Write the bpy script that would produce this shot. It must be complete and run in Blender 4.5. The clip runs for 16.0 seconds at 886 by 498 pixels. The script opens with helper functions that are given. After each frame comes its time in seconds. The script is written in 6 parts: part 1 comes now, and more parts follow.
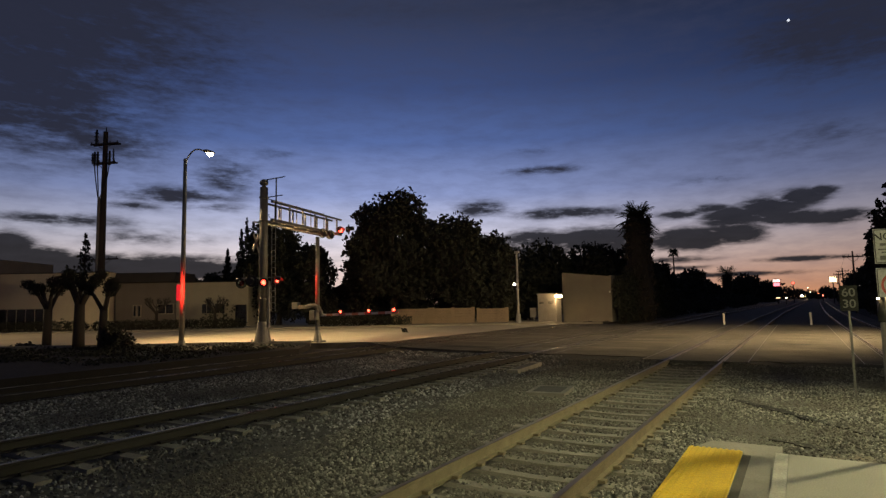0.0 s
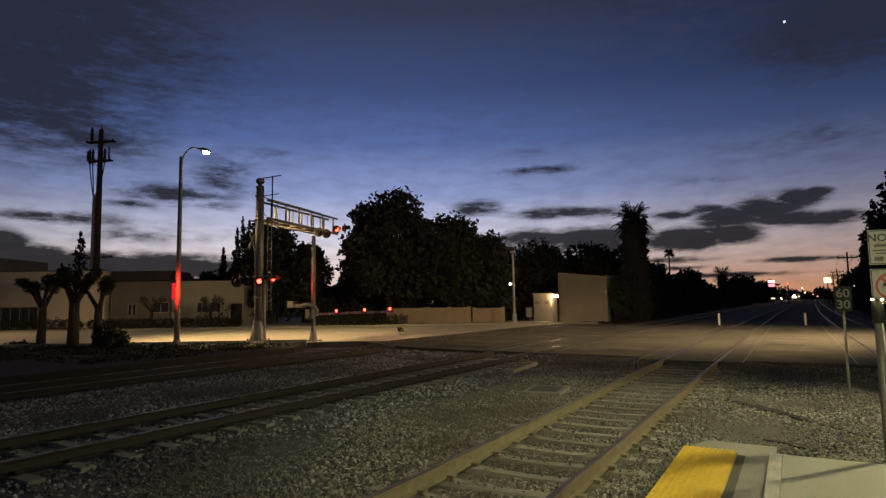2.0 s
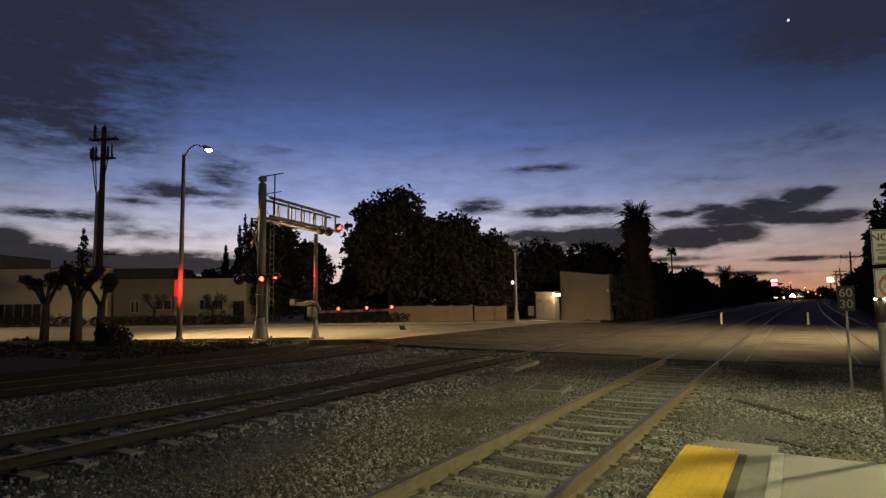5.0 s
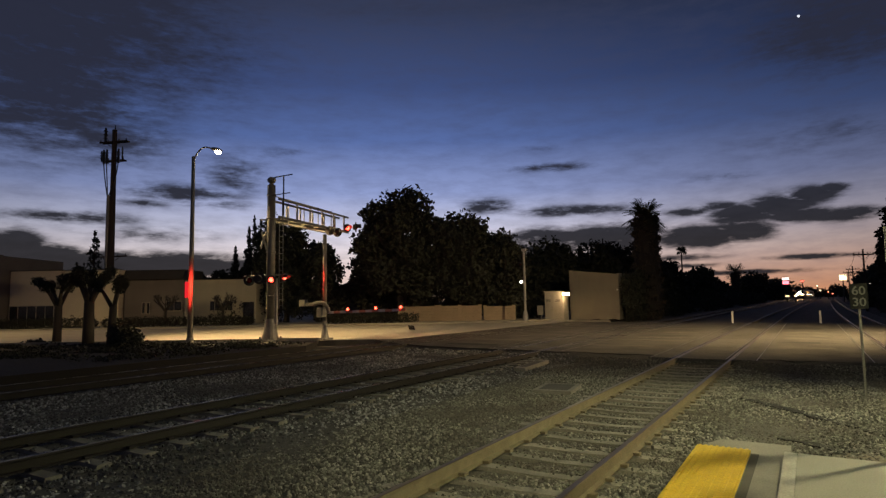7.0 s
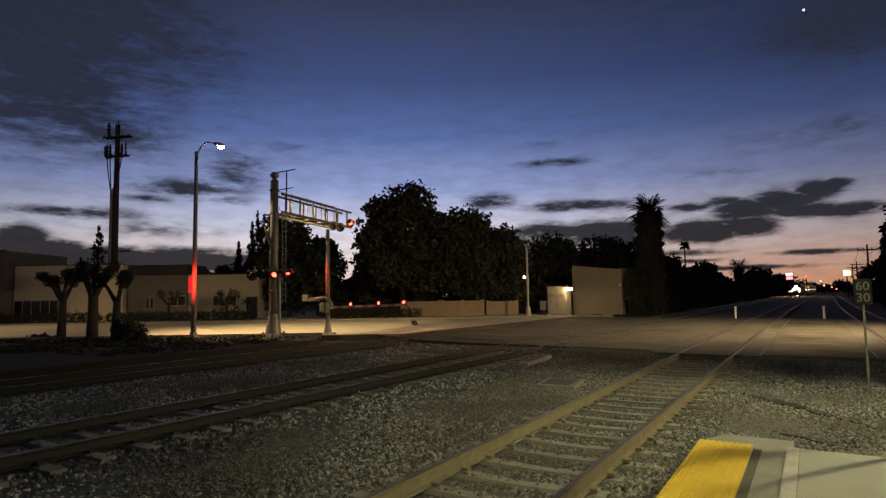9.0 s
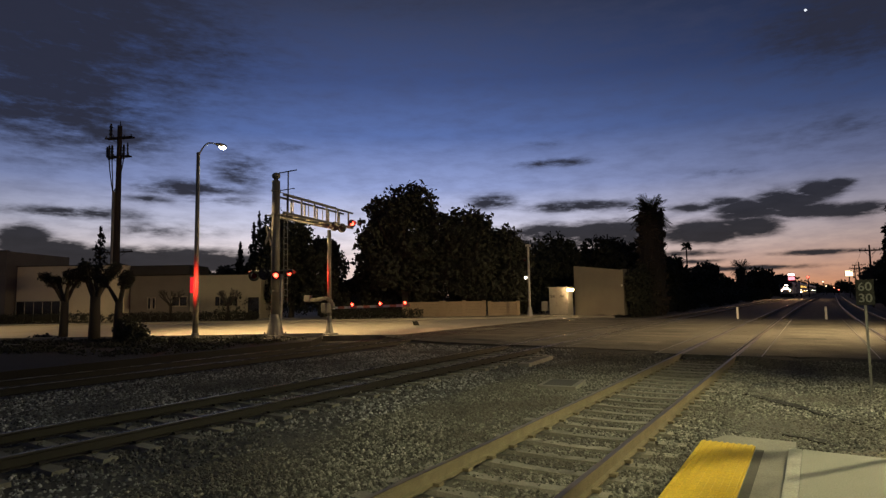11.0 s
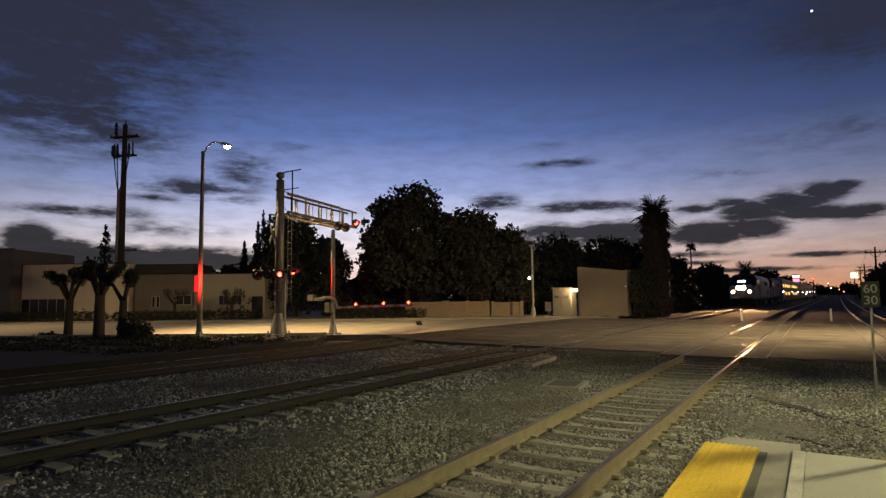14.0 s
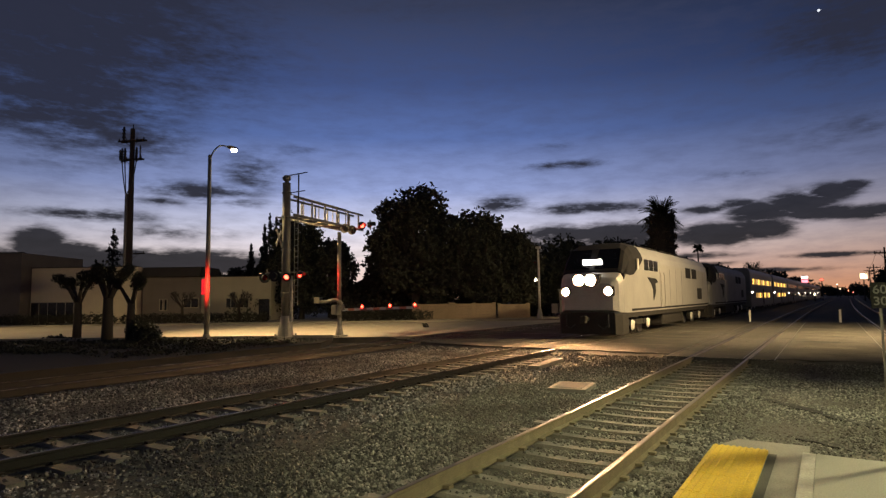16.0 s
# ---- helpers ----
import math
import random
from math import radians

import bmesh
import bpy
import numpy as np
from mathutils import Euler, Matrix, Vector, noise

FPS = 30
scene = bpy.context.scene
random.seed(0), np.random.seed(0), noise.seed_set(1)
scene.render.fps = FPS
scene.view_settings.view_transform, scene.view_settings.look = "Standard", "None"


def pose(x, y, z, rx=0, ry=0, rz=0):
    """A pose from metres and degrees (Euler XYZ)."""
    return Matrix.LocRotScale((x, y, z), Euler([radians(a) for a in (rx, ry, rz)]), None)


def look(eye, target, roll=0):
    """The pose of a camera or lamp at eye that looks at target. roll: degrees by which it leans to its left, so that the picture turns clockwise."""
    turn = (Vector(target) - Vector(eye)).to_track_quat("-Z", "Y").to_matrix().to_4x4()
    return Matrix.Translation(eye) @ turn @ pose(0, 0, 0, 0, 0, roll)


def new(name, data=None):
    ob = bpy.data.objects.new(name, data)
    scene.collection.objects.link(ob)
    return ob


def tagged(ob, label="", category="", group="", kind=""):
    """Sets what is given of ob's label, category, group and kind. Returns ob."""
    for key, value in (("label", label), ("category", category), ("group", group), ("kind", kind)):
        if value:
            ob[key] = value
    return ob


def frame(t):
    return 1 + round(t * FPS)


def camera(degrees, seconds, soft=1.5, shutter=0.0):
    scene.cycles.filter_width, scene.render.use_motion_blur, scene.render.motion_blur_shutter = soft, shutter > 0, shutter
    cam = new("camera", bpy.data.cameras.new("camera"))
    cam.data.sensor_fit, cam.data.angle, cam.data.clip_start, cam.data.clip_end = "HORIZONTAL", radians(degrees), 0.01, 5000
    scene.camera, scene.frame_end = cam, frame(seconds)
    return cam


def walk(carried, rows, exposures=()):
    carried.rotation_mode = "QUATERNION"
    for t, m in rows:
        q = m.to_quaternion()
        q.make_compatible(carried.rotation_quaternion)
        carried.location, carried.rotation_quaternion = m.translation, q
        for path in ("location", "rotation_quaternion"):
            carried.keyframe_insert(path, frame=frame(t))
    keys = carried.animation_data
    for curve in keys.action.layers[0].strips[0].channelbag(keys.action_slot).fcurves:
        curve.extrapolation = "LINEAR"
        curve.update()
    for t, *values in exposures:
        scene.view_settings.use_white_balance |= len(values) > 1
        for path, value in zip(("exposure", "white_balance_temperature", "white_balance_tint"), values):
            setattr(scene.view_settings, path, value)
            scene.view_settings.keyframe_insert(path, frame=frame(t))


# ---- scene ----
# World: +y runs along the railway towards the sunset, z = 0 is the top of the rails.
EYE = 1.83
VIEW = [  # seconds, turn to the left, tilt up, lean, in degrees
    (0.0, 30.85, 5.24, -1.08), (0.5, 30.75, 5.25, -1.01), (1.0, 30.67, 5.22, -0.95), (1.5, 30.57, 5.22, -0.86),
    (2.0, 30.49, 5.18, -0.89), (2.5, 30.43, 5.14, -0.88), (3.0, 30.38, 5.16, -0.98), (3.5, 30.35, 5.10, -0.88),
    (4.0, 30.37, 5.07, -0.86), (6.5, 31.45, 4.99, -0.75), (7.0, 31.53, 5.02, -0.98), (7.5, 31.61, 4.92, -1.03),
    (8.0, 31.74, 4.69, -1.05), (8.5, 31.76, 4.62, -1.08), (9.0, 31.81, 4.55, -0.93), (11.5, 31.98, 4.63, -0.91),
    (12.0, 32.02, 4.63, -0.80), (12.5, 32.11, 4.58, -0.59), (13.0, 32.17, 4.58, -0.69), (13.5, 32.24, 4.60, -0.67),
    (14.0, 32.31, 4.61, -0.63), (14.5, 32.39, 4.63, -0.54), (15.0, 32.48, 4.72, -0.73), (15.5, 32.64, 4.78, -0.84),
    (16.0, 32.90, 4.82, -0.81)]


def aim(turn, tilt, lean):
    return pose(0, 0, EYE, 0, 0, turn) @ pose(0, 0, 0, 90 + tilt) @ pose(0, 0, 0, 0, 0, lean)


cam = camera(73.5, 16.0, soft=1.35)
walk(cam, [(t, aim(a, b, c)) for t, a, b, c in VIEW], [(0.0, 0.0), (8.0, 0.04), (12.0, 0.18), (15.0, 0.28), (16.0, 0.18)])

# ---- dusk sky ----
STAR = (0.01054, 0.92464, 0.38070)
CLOUDS = [  # azimuth to the right of +y, elevation, half width, half height in degrees, density
    (-66.0, 19.4, 7.8, 4.5, 0.90), (-62.3, 14.9, 4.7, 1.8, 0.60), (-51.0, 11.8, 3.4, 1.9, 0.62), (-55.5, 10.2, 5.0, 0.5, 0.62), (-52.5, 9.1, 4.2, 0.5, 0.55), (-55.2, 9.9, 5.2, 0.8, 0.80),
    (-58.5, 8.9, 2.7, 0.4, 0.70), (-63.6, 7.4, 5.3, 0.5, 0.80), (-67.3, 4.9, 1.7, 1.1, 1.50), (-65.0, 4.2, 2.2, 0.8, 1.40), (-59.8, 3.5, 13.0, 0.95, 1.40),
    (-27.0, 9.0, 2.7, 0.7, 0.90), (-18.9, 8.3, 4.9, 0.5, 1.00), (-21.1, 5.8, 5.7, 0.9, 1.00), (-15.9, 5.6, 5.5, 1.2, 1.10),
    (-8.0, 5.3, 3.8, 0.85, 1.35), (-4.6, 5.6, 2.6, 0.8, 1.3), (-4.6, 7.0, 2.6, 0.75, 1.30), (-1.6, 7.6, 2.6, 0.8, 1.30), (0.6, 8.2, 2.0, 0.6, 1.30), (2.2, 8.6, 1.1, 0.35, 1.2), (0.0, 6.6, 2.8, 0.5, 1.2), (2.9, 6.4, 3.0, 0.5, 1.20), (-8.8, 7.6, 2.2, 0.4, 1.0), (-6.4, 7.9, 1.6, 0.35, 1.0),
    (-21.1, 12.5, 4.0, 0.4, 0.70), (-21.9, 14.4, 2.4, 0.5, 0.35), (-6.3, 10.4, 3.6, 0.4, 0.40), (3.6, 13.1, 3.3, 1.3, 0.40),
    (0.4, 3.15, 3.4, 0.22, 1.0), (-5.6, 2.05, 6.2, 0.20, 1.0), (-8.6, 2.75, 2.6, 0.22, 0.8), (-9.5, 3.5, 3.4, 0.3, 0.8), (-47.0, 14.1, 2.3, 0.6, 0.45),
    (4.9, 21.2, 8.6, 3.4, 0.8), (-35.0, 27.1, 16.8, 1.9, 0.30),
    (-66.0, 17.0, 9.0, 4.5, 0.85), (-61.5, 14.2, 6.0, 2.2, 0.70), (-56.0, 22.0, 9.0, 4.0, 0.55), 
    (-58.0, 6.2, 6.0, 0.7, 0.55), (-20.0, 5.2, 9.0, 1.1, 0.85),
    (-70.0, 24.0, 18.0, 8.0, 1.0), (2.0, 13.0, 8.0, 2.2, 0.3)]


class Nodes:
    """Short hand for node trees."""

    def __init__(self, tree):
        self.tree = tree
        tree.nodes.clear()

    def add(self, kind, **settings):
        n = self.tree.nodes.new("ShaderNode" + kind)
        if "operation" in settings:
            n.operation = settings["operation"]
        if "use_clamp" in settings:
            n.use_clamp = settings["use_clamp"]
        if "data_type" in settings:
            n.data_type = settings["data_type"]
        if "blend_type" in settings:
            n.blend_type = settings["blend_type"]
        if "interpolation_type" in settings:
            n.interpolation_type = settings["interpolation_type"]
        return n

    def link(self, a, b):
        self.tree.links.new(a, b)

    def put(self, socket, value):
        if isinstance(value, bpy.types.NodeSocket):
            self.link(value, socket)
        else:
            socket.default_value = value

    def math(self, op, a, b=0.0, c=0.0, clamp=False):
        n = self.add("Math", operation=op, use_clamp=clamp)
        for s, v in zip(n.inputs, (a, b, c)):
            self.put(s, v)
        return n.outputs[0]

    def mix(self, f, a, b, blend="MIX"):
        n = self.add("Mix", data_type="RGBA", blend_type=blend)
        self.put(n.inputs["Factor"], f)
        for s, v in ((n.inputs[6], a), (n.inputs[7], b)):
            self.put(s, v if isinstance(v, bpy.types.NodeSocket) else (*v, 1))
        return n.outputs[2]

    def ramp(self, f, stops):
        n = self.add("ValToRGB")
        self.put(n.inputs[0], f)
        e = n.color_ramp.elements
        while len(e) < len(stops):
            e.new(0.5)
        for s, (p, c) in zip(e, stops):
            s.position, s.color = p, (*(c if isinstance(c, tuple) else (c, c, c)), 1)
        return n.outputs[0]

    def noise(self, vector, scale, detail=4.0, rough=0.55):
        n = self.add("TexNoise")
        if vector is not None:
            self.link(vector, n.inputs["Vector"])
        n.inputs["Scale"].default_value = scale
        n.inputs["Detail"].default_value = detail
        n.inputs["Roughness"].default_value = rough
        return n.outputs["Fac"]


def dusk_world():
    world = bpy.data.worlds.new("dusk")
    scene.world = world
    world.use_nodes = True
    k = Nodes(world.node_tree)
    way = k.add("TexCoord").outputs["Generated"]
    xyz = k.add("SeparateXYZ")
    k.link(way, xyz.inputs[0])
    x, y, z = xyz.outputs
    el = k.math("MULTIPLY", k.math("ARCSINE", z), 57.2958)
    az = k.math("MULTIPLY", k.math("ARCTAN2", x, y), 57.2958)
    high = k.math("DIVIDE", el, 90.0, clamp=True)
    sky = k.ramp(high, [
        (0.0, (0.44, 0.31, 0.25)), (0.028, (0.58, 0.46, 0.42)), (0.05, (0.57, 0.50, 0.51)),
        (0.078, (0.42, 0.425, 0.54)), (0.115, (0.195, 0.24, 0.43)), (0.17, (0.066, 0.105, 0.258)),
        (0.225, (0.033, 0.053, 0.140)), (0.30, (0.023, 0.030, 0.062)), (0.45, (0.020, 0.026, 0.050)), (1.0, (0.040, 0.045, 0.070))])
    # the sky is palest towards the north-west, away from the cloud banks
    ctr = k.math("DIVIDE", k.math("SUBTRACT", az, -38.0), 34.5)
    ctr = k.math("EXPONENT", k.math("MULTIPLY", k.math("MULTIPLY", ctr, ctr), -1.0))
    sky = k.mix(1.0, sky, k.ramp(ctr, [(0.0, 0.26), (1.0, 1.0)]), "MULTIPLY")
    sky = k.mix(1.0, sky, (1.42, 1.42, 1.42), "MULTIPLY")
    # the glow over the set sun
    side = k.math("DIVIDE", k.math("SUBTRACT", az, -1.0), 26.0)
    glow = k.math("MULTIPLY", k.math("EXPONENT", k.math("MULTIPLY", k.math("MULTIPLY", side, side), -1.0)),
                  k.math("EXPONENT", k.math("DIVIDE", el, -2.6)), clamp=True)
    sky = k.mix(k.math("MULTIPLY", glow, 0.92), sky, (0.72, 0.30, 0.13))
    # clouds, ragged by noise that is stretched along the horizon
    comb = k.add("CombineXYZ")
    k.put(comb.inputs[0], k.math("MULTIPLY", az, 0.045))
    k.put(comb.inputs[1], k.math("MULTIPLY", el, 0.16))
    rag = k.noise(comb.outputs[0], 6.5, 7.0, 0.62)
    fine = k.noise(comb.outputs[0], 20.0, 5.0, 0.65)
    wob = k.math("MULTIPLY", k.math("SUBTRACT", rag, 0.5), 4.4)
    wob2 = k.math("MULTIPLY", k.math("SUBTRACT", fine, 0.5), 1.9)
    total = None
    for a0, e0, w, h, s in CLOUDS:
        u = k.math("DIVIDE", k.math("SUBTRACT", az, a0), w)
        v = k.math("DIVIDE", k.math("SUBTRACT", el, e0), h * 1.15)
        r = k.math("ADD", k.math("MULTIPLY", u, u), k.math("MULTIPLY", v, v))
        g = k.math("MULTIPLY", k.math("EXPONENT", k.math("MULTIPLY", r, -0.9)), s)
        total = g if total is None else k.math("MAXIMUM", total, g)
    dens = k.math("ADD", total, k.math("MULTIPLY", k.math("MULTIPLY", k.math("ADD", wob, wob2), 0.42), k.math("ADD", total, 0.12, clamp=True)))
    ms = k.add("MapRange", interpolation_type="SMOOTHSTEP")
    k.put(ms.inputs[0], dens)
    ms.inputs[1].default_value, ms.inputs[2].default_value = 0.12, 0.82
    shade = k.mix(k.math("MULTIPLY", rag, 0.9, clamp=True), (0.010, 0.0105, 0.014), (0.032, 0.030, 0.034))
    shade = k.mix(k.math("DIVIDE", k.math("SUBTRACT", el, 5.0), 12.0, clamp=True), shade, (0.022, 0.025, 0.045))
    thick = k.math("MULTIPLY", ms.outputs[0], 0.98)
    sky = k.mix(thick, sky, shade)
    # faint mottling everywhere
    haze = k.math("MULTIPLY", k.math("SUBTRACT", rag, 0.40, clamp=True), k.math("SUBTRACT", 0.9, k.math("MULTIPLY", thick, 0.8)))
    sky = k.mix(haze, sky, (0.05, 0.055, 0.10))
    # the evening star
    star = k.add("VectorMath", operation="DOT_PRODUCT")
    k.link(way, star.inputs[0])
    star.inputs[1].default_value = STAR
    spot = k.math("GREATER_THAN", star.outputs["Value"], 0.99999983)
    sky = k.mix(spot, sky, (0.85, 0.9, 1.0))
    bg = k.add("Background")
    k.link(sky, bg.inputs[0])
    bg.inputs[1].default_value = 1.0
    k.link(bg.outputs[0], k.add("OutputWorld").inputs[0])


dusk_world()


def lamp(name, kind, where, power, colour, size=0.15, to=None, cone=120, blend=0.6):
    data = bpy.data.lights.new(name, kind)
    data.energy, data.color = power, colour
    if kind == "AREA":
        data.size = size
    else:
        data.shadow_soft_size = size
    if kind == "SPOT":
        data.spot_size, data.spot_blend = radians(cone), blend
    ob = new(name, data)
    ob.matrix_world = look(where, to) if to else Matrix.Translation(where)
    return ob


SODIUM, LED, PLATFORM = (1.0, 0.68, 0.30), (1.0, 0.80, 0.50), (0.97, 0.88, 0.45)
lamp("street_light_glow", "SPOT", (-26.4, 20.35, 9.8), 12000, SODIUM, 0.15, (-26.4, 24.6, 0), 104, 0.7)
lamp("street_light_glow", "SPOT", (-50.2, 12.9, 9.0), 3900, SODIUM, 0.15, (-47, 18.0, 0), 126, 0.6)
lamp("platform_light_glow", "SPOT", (2.6, -1.5, 5.35), 3300, PLATFORM, 0.4, (1.0, 6.8, 0.0), 84, 1.0)
lamp("platform_light_glow", "SPOT", (4.42, 12.8, 5.35), 6300, PLATFORM, 0.3, (0.7, 10.8, 0.0), 96, 1.0)
lamp("street_light_glow", "SPOT", (5.6, 30.1, 8.6), 22000, (1.0, 0.70, 0.33), 0.3, (-5.0, 32.0, 0), 124, 1.0)

# ---- materials ----


def surface(name, colour, second=None, rough=0.8, metal=0.0, scale=6.0, grain=60.0, bump=0.3, spread=0.5, vary=0.0, glow=None,
            strength=0.0, stretch=(1, 1, 1), shine=0.5):
    """Two-scale mottled surface: colour to second by large noise, grain as brightness and relief."""
    m = bpy.data.materials.new(name)
    m.use_nodes = True
    k = Nodes(m.node_tree)
    b = k.add("BsdfPrincipled")
    k.link(b.outputs[0], k.add("OutputMaterial").inputs[0])
    second = second or tuple(c * 0.6 for c in colour)
    co = k.add("TexCoord").outputs["Object"]
    mp = k.add("Mapping")
    mp.inputs["Scale"].default_value = stretch
    k.link(co, mp.inputs[0])
    co = mp.outputs[0]
    big, small = k.noise(co, scale, 5, 0.6), k.noise(co, grain, 3, 0.6)
    f = k.ramp(big, [(0.5 - spread / 2, 0.0), (0.5 + spread / 2, 1.0)])
    col = k.mix(f, colour, second)
    col = k.mix(0.75, col, k.ramp(small, [(0.25, 0.45), (0.75, 1.0)]), "MULTIPLY")
    if vary:
        rnd = k.add("ObjectInfo").outputs["Random"]
        col = k.mix(1.0, col, k.ramp(rnd, [(0.0, 1.0 - vary), (1.0, 1.0)]), "MULTIPLY")
    k.link(col, b.inputs["Base Color"])
    k.put(b.inputs["Roughness"], k.math("ADD", k.math("MULTIPLY", small, 0.25), rough - 0.12, clamp=True))
    b.inputs["Metallic"].default_value = metal
    b.inputs["Specular IOR Level"].default_value = shine
    if bump:
        n = k.add("Bump")
        n.inputs["Strength"].default_value = bump
        n.inputs["Distance"].default_value = 0.02
        k.link(small, n.inputs["Height"])
        k.link(n.outputs[0], b.inputs["Normal"])
    if glow:
        b.inputs["Emission Color"].default_value = (*glow, 1)
        b.inputs["Emission Strength"].default_value = strength
    return m


def glowing(name, colour, strength):
    m = bpy.data.materials.new(name)
    m.use_nodes = True
    k = Nodes(m.node_tree)
    e = k.add("Emission")
    e.inputs[0].default_value, e.inputs[1].default_value = (*colour, 1), strength
    k.link(e.outputs[0], k.add("OutputMaterial").inputs[0])
    return m


def islands(name, dark, light, rough=0.85, tint=None):
    """Stones, leaves and other loose pieces of one mesh, each with its own tone."""
    m = bpy.data.materials.new(name)
    m.use_nodes = True
    k = Nodes(m.node_tree)
    b = k.add("BsdfPrincipled")
    k.link(b.outputs[0], k.add("OutputMaterial").inputs[0])
    r = k.add("NewGeometry").outputs["Random Per Island"]
    co = k.add("TexCoord").outputs["Object"]
    col = k.mix(k.math("POWER", r, 1.7), dark, light)
    if tint:
        col = k.mix(k.ramp(k.noise(co, 0.35, 3), [(0.42, 0.0), (0.62, 0.8)]), col, tint)
    col = k.mix(0.6, col, k.ramp(k.noise(co, 45.0, 3), [(0.3, 0.5), (0.7, 1.0)]), "MULTIPLY")
    k.link(col, b.inputs["Base Color"])
    b.inputs["Roughness"].default_value = rough
    return m


M_BALLAST = surface("ballast_bed", (0.12, 0.117, 0.105), (0.05, 0.048, 0.044), 0.95, 0, 0.8, 38, 1.0)
M_STONE = islands("ballast_stone", (0.060, 0.059, 0.053), (0.40, 0.395, 0.36), 0.8, (0.11, 0.10, 0.085))
M_STONESOOT = islands("grimy_ballast_stone", (0.045, 0.043, 0.039), (0.30, 0.285, 0.25), 0.85, (0.08, 0.073, 0.06))
M_STONEDARK = islands("oily_ballast_stone", (0.045, 0.045, 0.046), (0.52, 0.52, 0.53), 0.75, (0.055, 0.052, 0.052))
M_DIRT = surface("tan_dirt", (0.17, 0.145, 0.105), (0.11, 0.095, 0.07), 0.95, 0, 1.5, 40, 0.6)
M_SOIL = surface("dark_soil", (0.030, 0.027, 0.023), (0.016, 0.015, 0.013), 0.95, 0, 0.6, 22, 0.9)
M_ASPHALT = surface("asphalt", (0.125, 0.118, 0.105), (0.062, 0.060, 0.056), 0.9, 0, 0.8, 55, 0.6, spread=0.35, shine=0.12)
M_CONCRETE = surface("platform_concrete", (0.35, 0.345, 0.31), (0.31, 0.305, 0.275), 0.85, 0, 1.4, 70, 0.15)
M_COPING = surface("coping_concrete", (0.30, 0.29, 0.265), (0.21, 0.20, 0.18), 0.9, 0, 2.0, 60, 0.25)
M_YELLOW = surface("tactile_yellow", (0.84, 0.58, 0.03), (0.68, 0.45, 0.025), 0.6, 0, 3.0, 50, 0.1)
M_TIE = surface("concrete_tie", (0.34, 0.32, 0.285), (0.19, 0.18, 0.155), 0.9, 0, 2.5, 45, 0.4, vary=0.3)
M_RAIL = surface("rail_rust", (0.255, 0.215, 0.14), (0.17, 0.14, 0.09), 0.75, 0.3, 5, 60, 0.3)
# Darkened copy of the rail rust: lamp falloff on farther tracks put into colour.
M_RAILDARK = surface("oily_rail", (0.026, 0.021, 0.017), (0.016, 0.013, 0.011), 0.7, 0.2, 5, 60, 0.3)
M_RAILRED = surface("brown_rail_rust", (0.21, 0.165, 0.105), (0.135, 0.105, 0.066), 0.8, 0.2, 5, 60, 0.3)
M_RAILWORN = surface("rail_top_under_rust_film", (0.19, 0.145, 0.085), (0.14, 0.105, 0.062), 0.38, 0.5, 3, 30, 0.03, stretch=(1, 0.1, 1))
M_RAILTOP = surface("rail_running_face", (0.19, 0.145, 0.085), (0.14, 0.105, 0.062), 0.27, 0.6, 3, 30, 0.03, stretch=(1, 0.1, 1))
M_PANEL = surface("crossing_panel", (0.15, 0.143, 0.128), (0.080, 0.077, 0.070), 0.9, 0, 0.8, 40, 0.5, vary=0.35, shine=0.12)
M_SIGNWHITE = surface("sign_white", (0.36, 0.36, 0.35), (0.28, 0.28, 0.27), 0.5, 0, 6, 40, 0.03)
M_BOARD_BLACK = surface("sign_black", (0.024, 0.024, 0.023), (0.017, 0.017, 0.016), 0.9, 0, 4, 30, 0.05, shine=0.1)
M_STRIP = surface("grey_rubber_strip", (0.10, 0.097, 0.085), (0.07, 0.068, 0.06), 0.9, 0, 4, 40, 0.2)
M_EDGE = surface("worn_steel_edge", (0.075, 0.065, 0.050), (0.045, 0.039, 0.030), 0.30, 0.5, 4, 30, 0.03, shine=0.3)
M_RUBBER = surface("black_rubber_seal", (0.022, 0.021, 0.020), (0.014, 0.014, 0.013), 0.9, 0, 4, 40, 0.3, shine=0.1)
M_PATCH = surface("patched_asphalt", (0.15, 0.14, 0.12), (0.10, 0.095, 0.083), 0.88, 0, 1.2, 50, 0.4, shine=0.12)
M_TAR = surface("fresh_tar", (0.032, 0.031, 0.03), (0.022, 0.021, 0.02), 0.8, 0, 1.5, 50, 0.3, shine=0.15)
M_LINE = surface("worn_white_line", (0.50, 0.49, 0.45), (0.36, 0.35, 0.32), 0.8, 0, 4, 50, 0.1)
M_STREET = surface("pale_concrete_street", (0.47, 0.44, 0.37), (0.36, 0.335, 0.275), 0.85, 0, 0.4, 45, 0.3)
M_PAINT = surface("road_paint", (0.30, 0.29, 0.265), (0.12, 0.115, 0.105), 0.8, 0, 2.0, 30, 0.2)
M_GALV = surface("galvanised_steel", (0.24, 0.235, 0.22), (0.15, 0.15, 0.14), 0.55, 0.3, 3.0, 30, 0.08)
M_ALU = surface("aluminium_paint", (0.18, 0.176, 0.162), (0.115, 0.112, 0.103), 0.5, 0.2, 3.0, 30, 0.08)
M_BLACK = surface("black_paint", (0.018, 0.018, 0.018), (0.012, 0.012, 0.012), 0.6, 0, 4, 30, 0.1)
M_WHITE = surface("white_paint", (0.78, 0.78, 0.75), (0.64, 0.63, 0.60), 0.6, 0, 5, 40, 0.05)
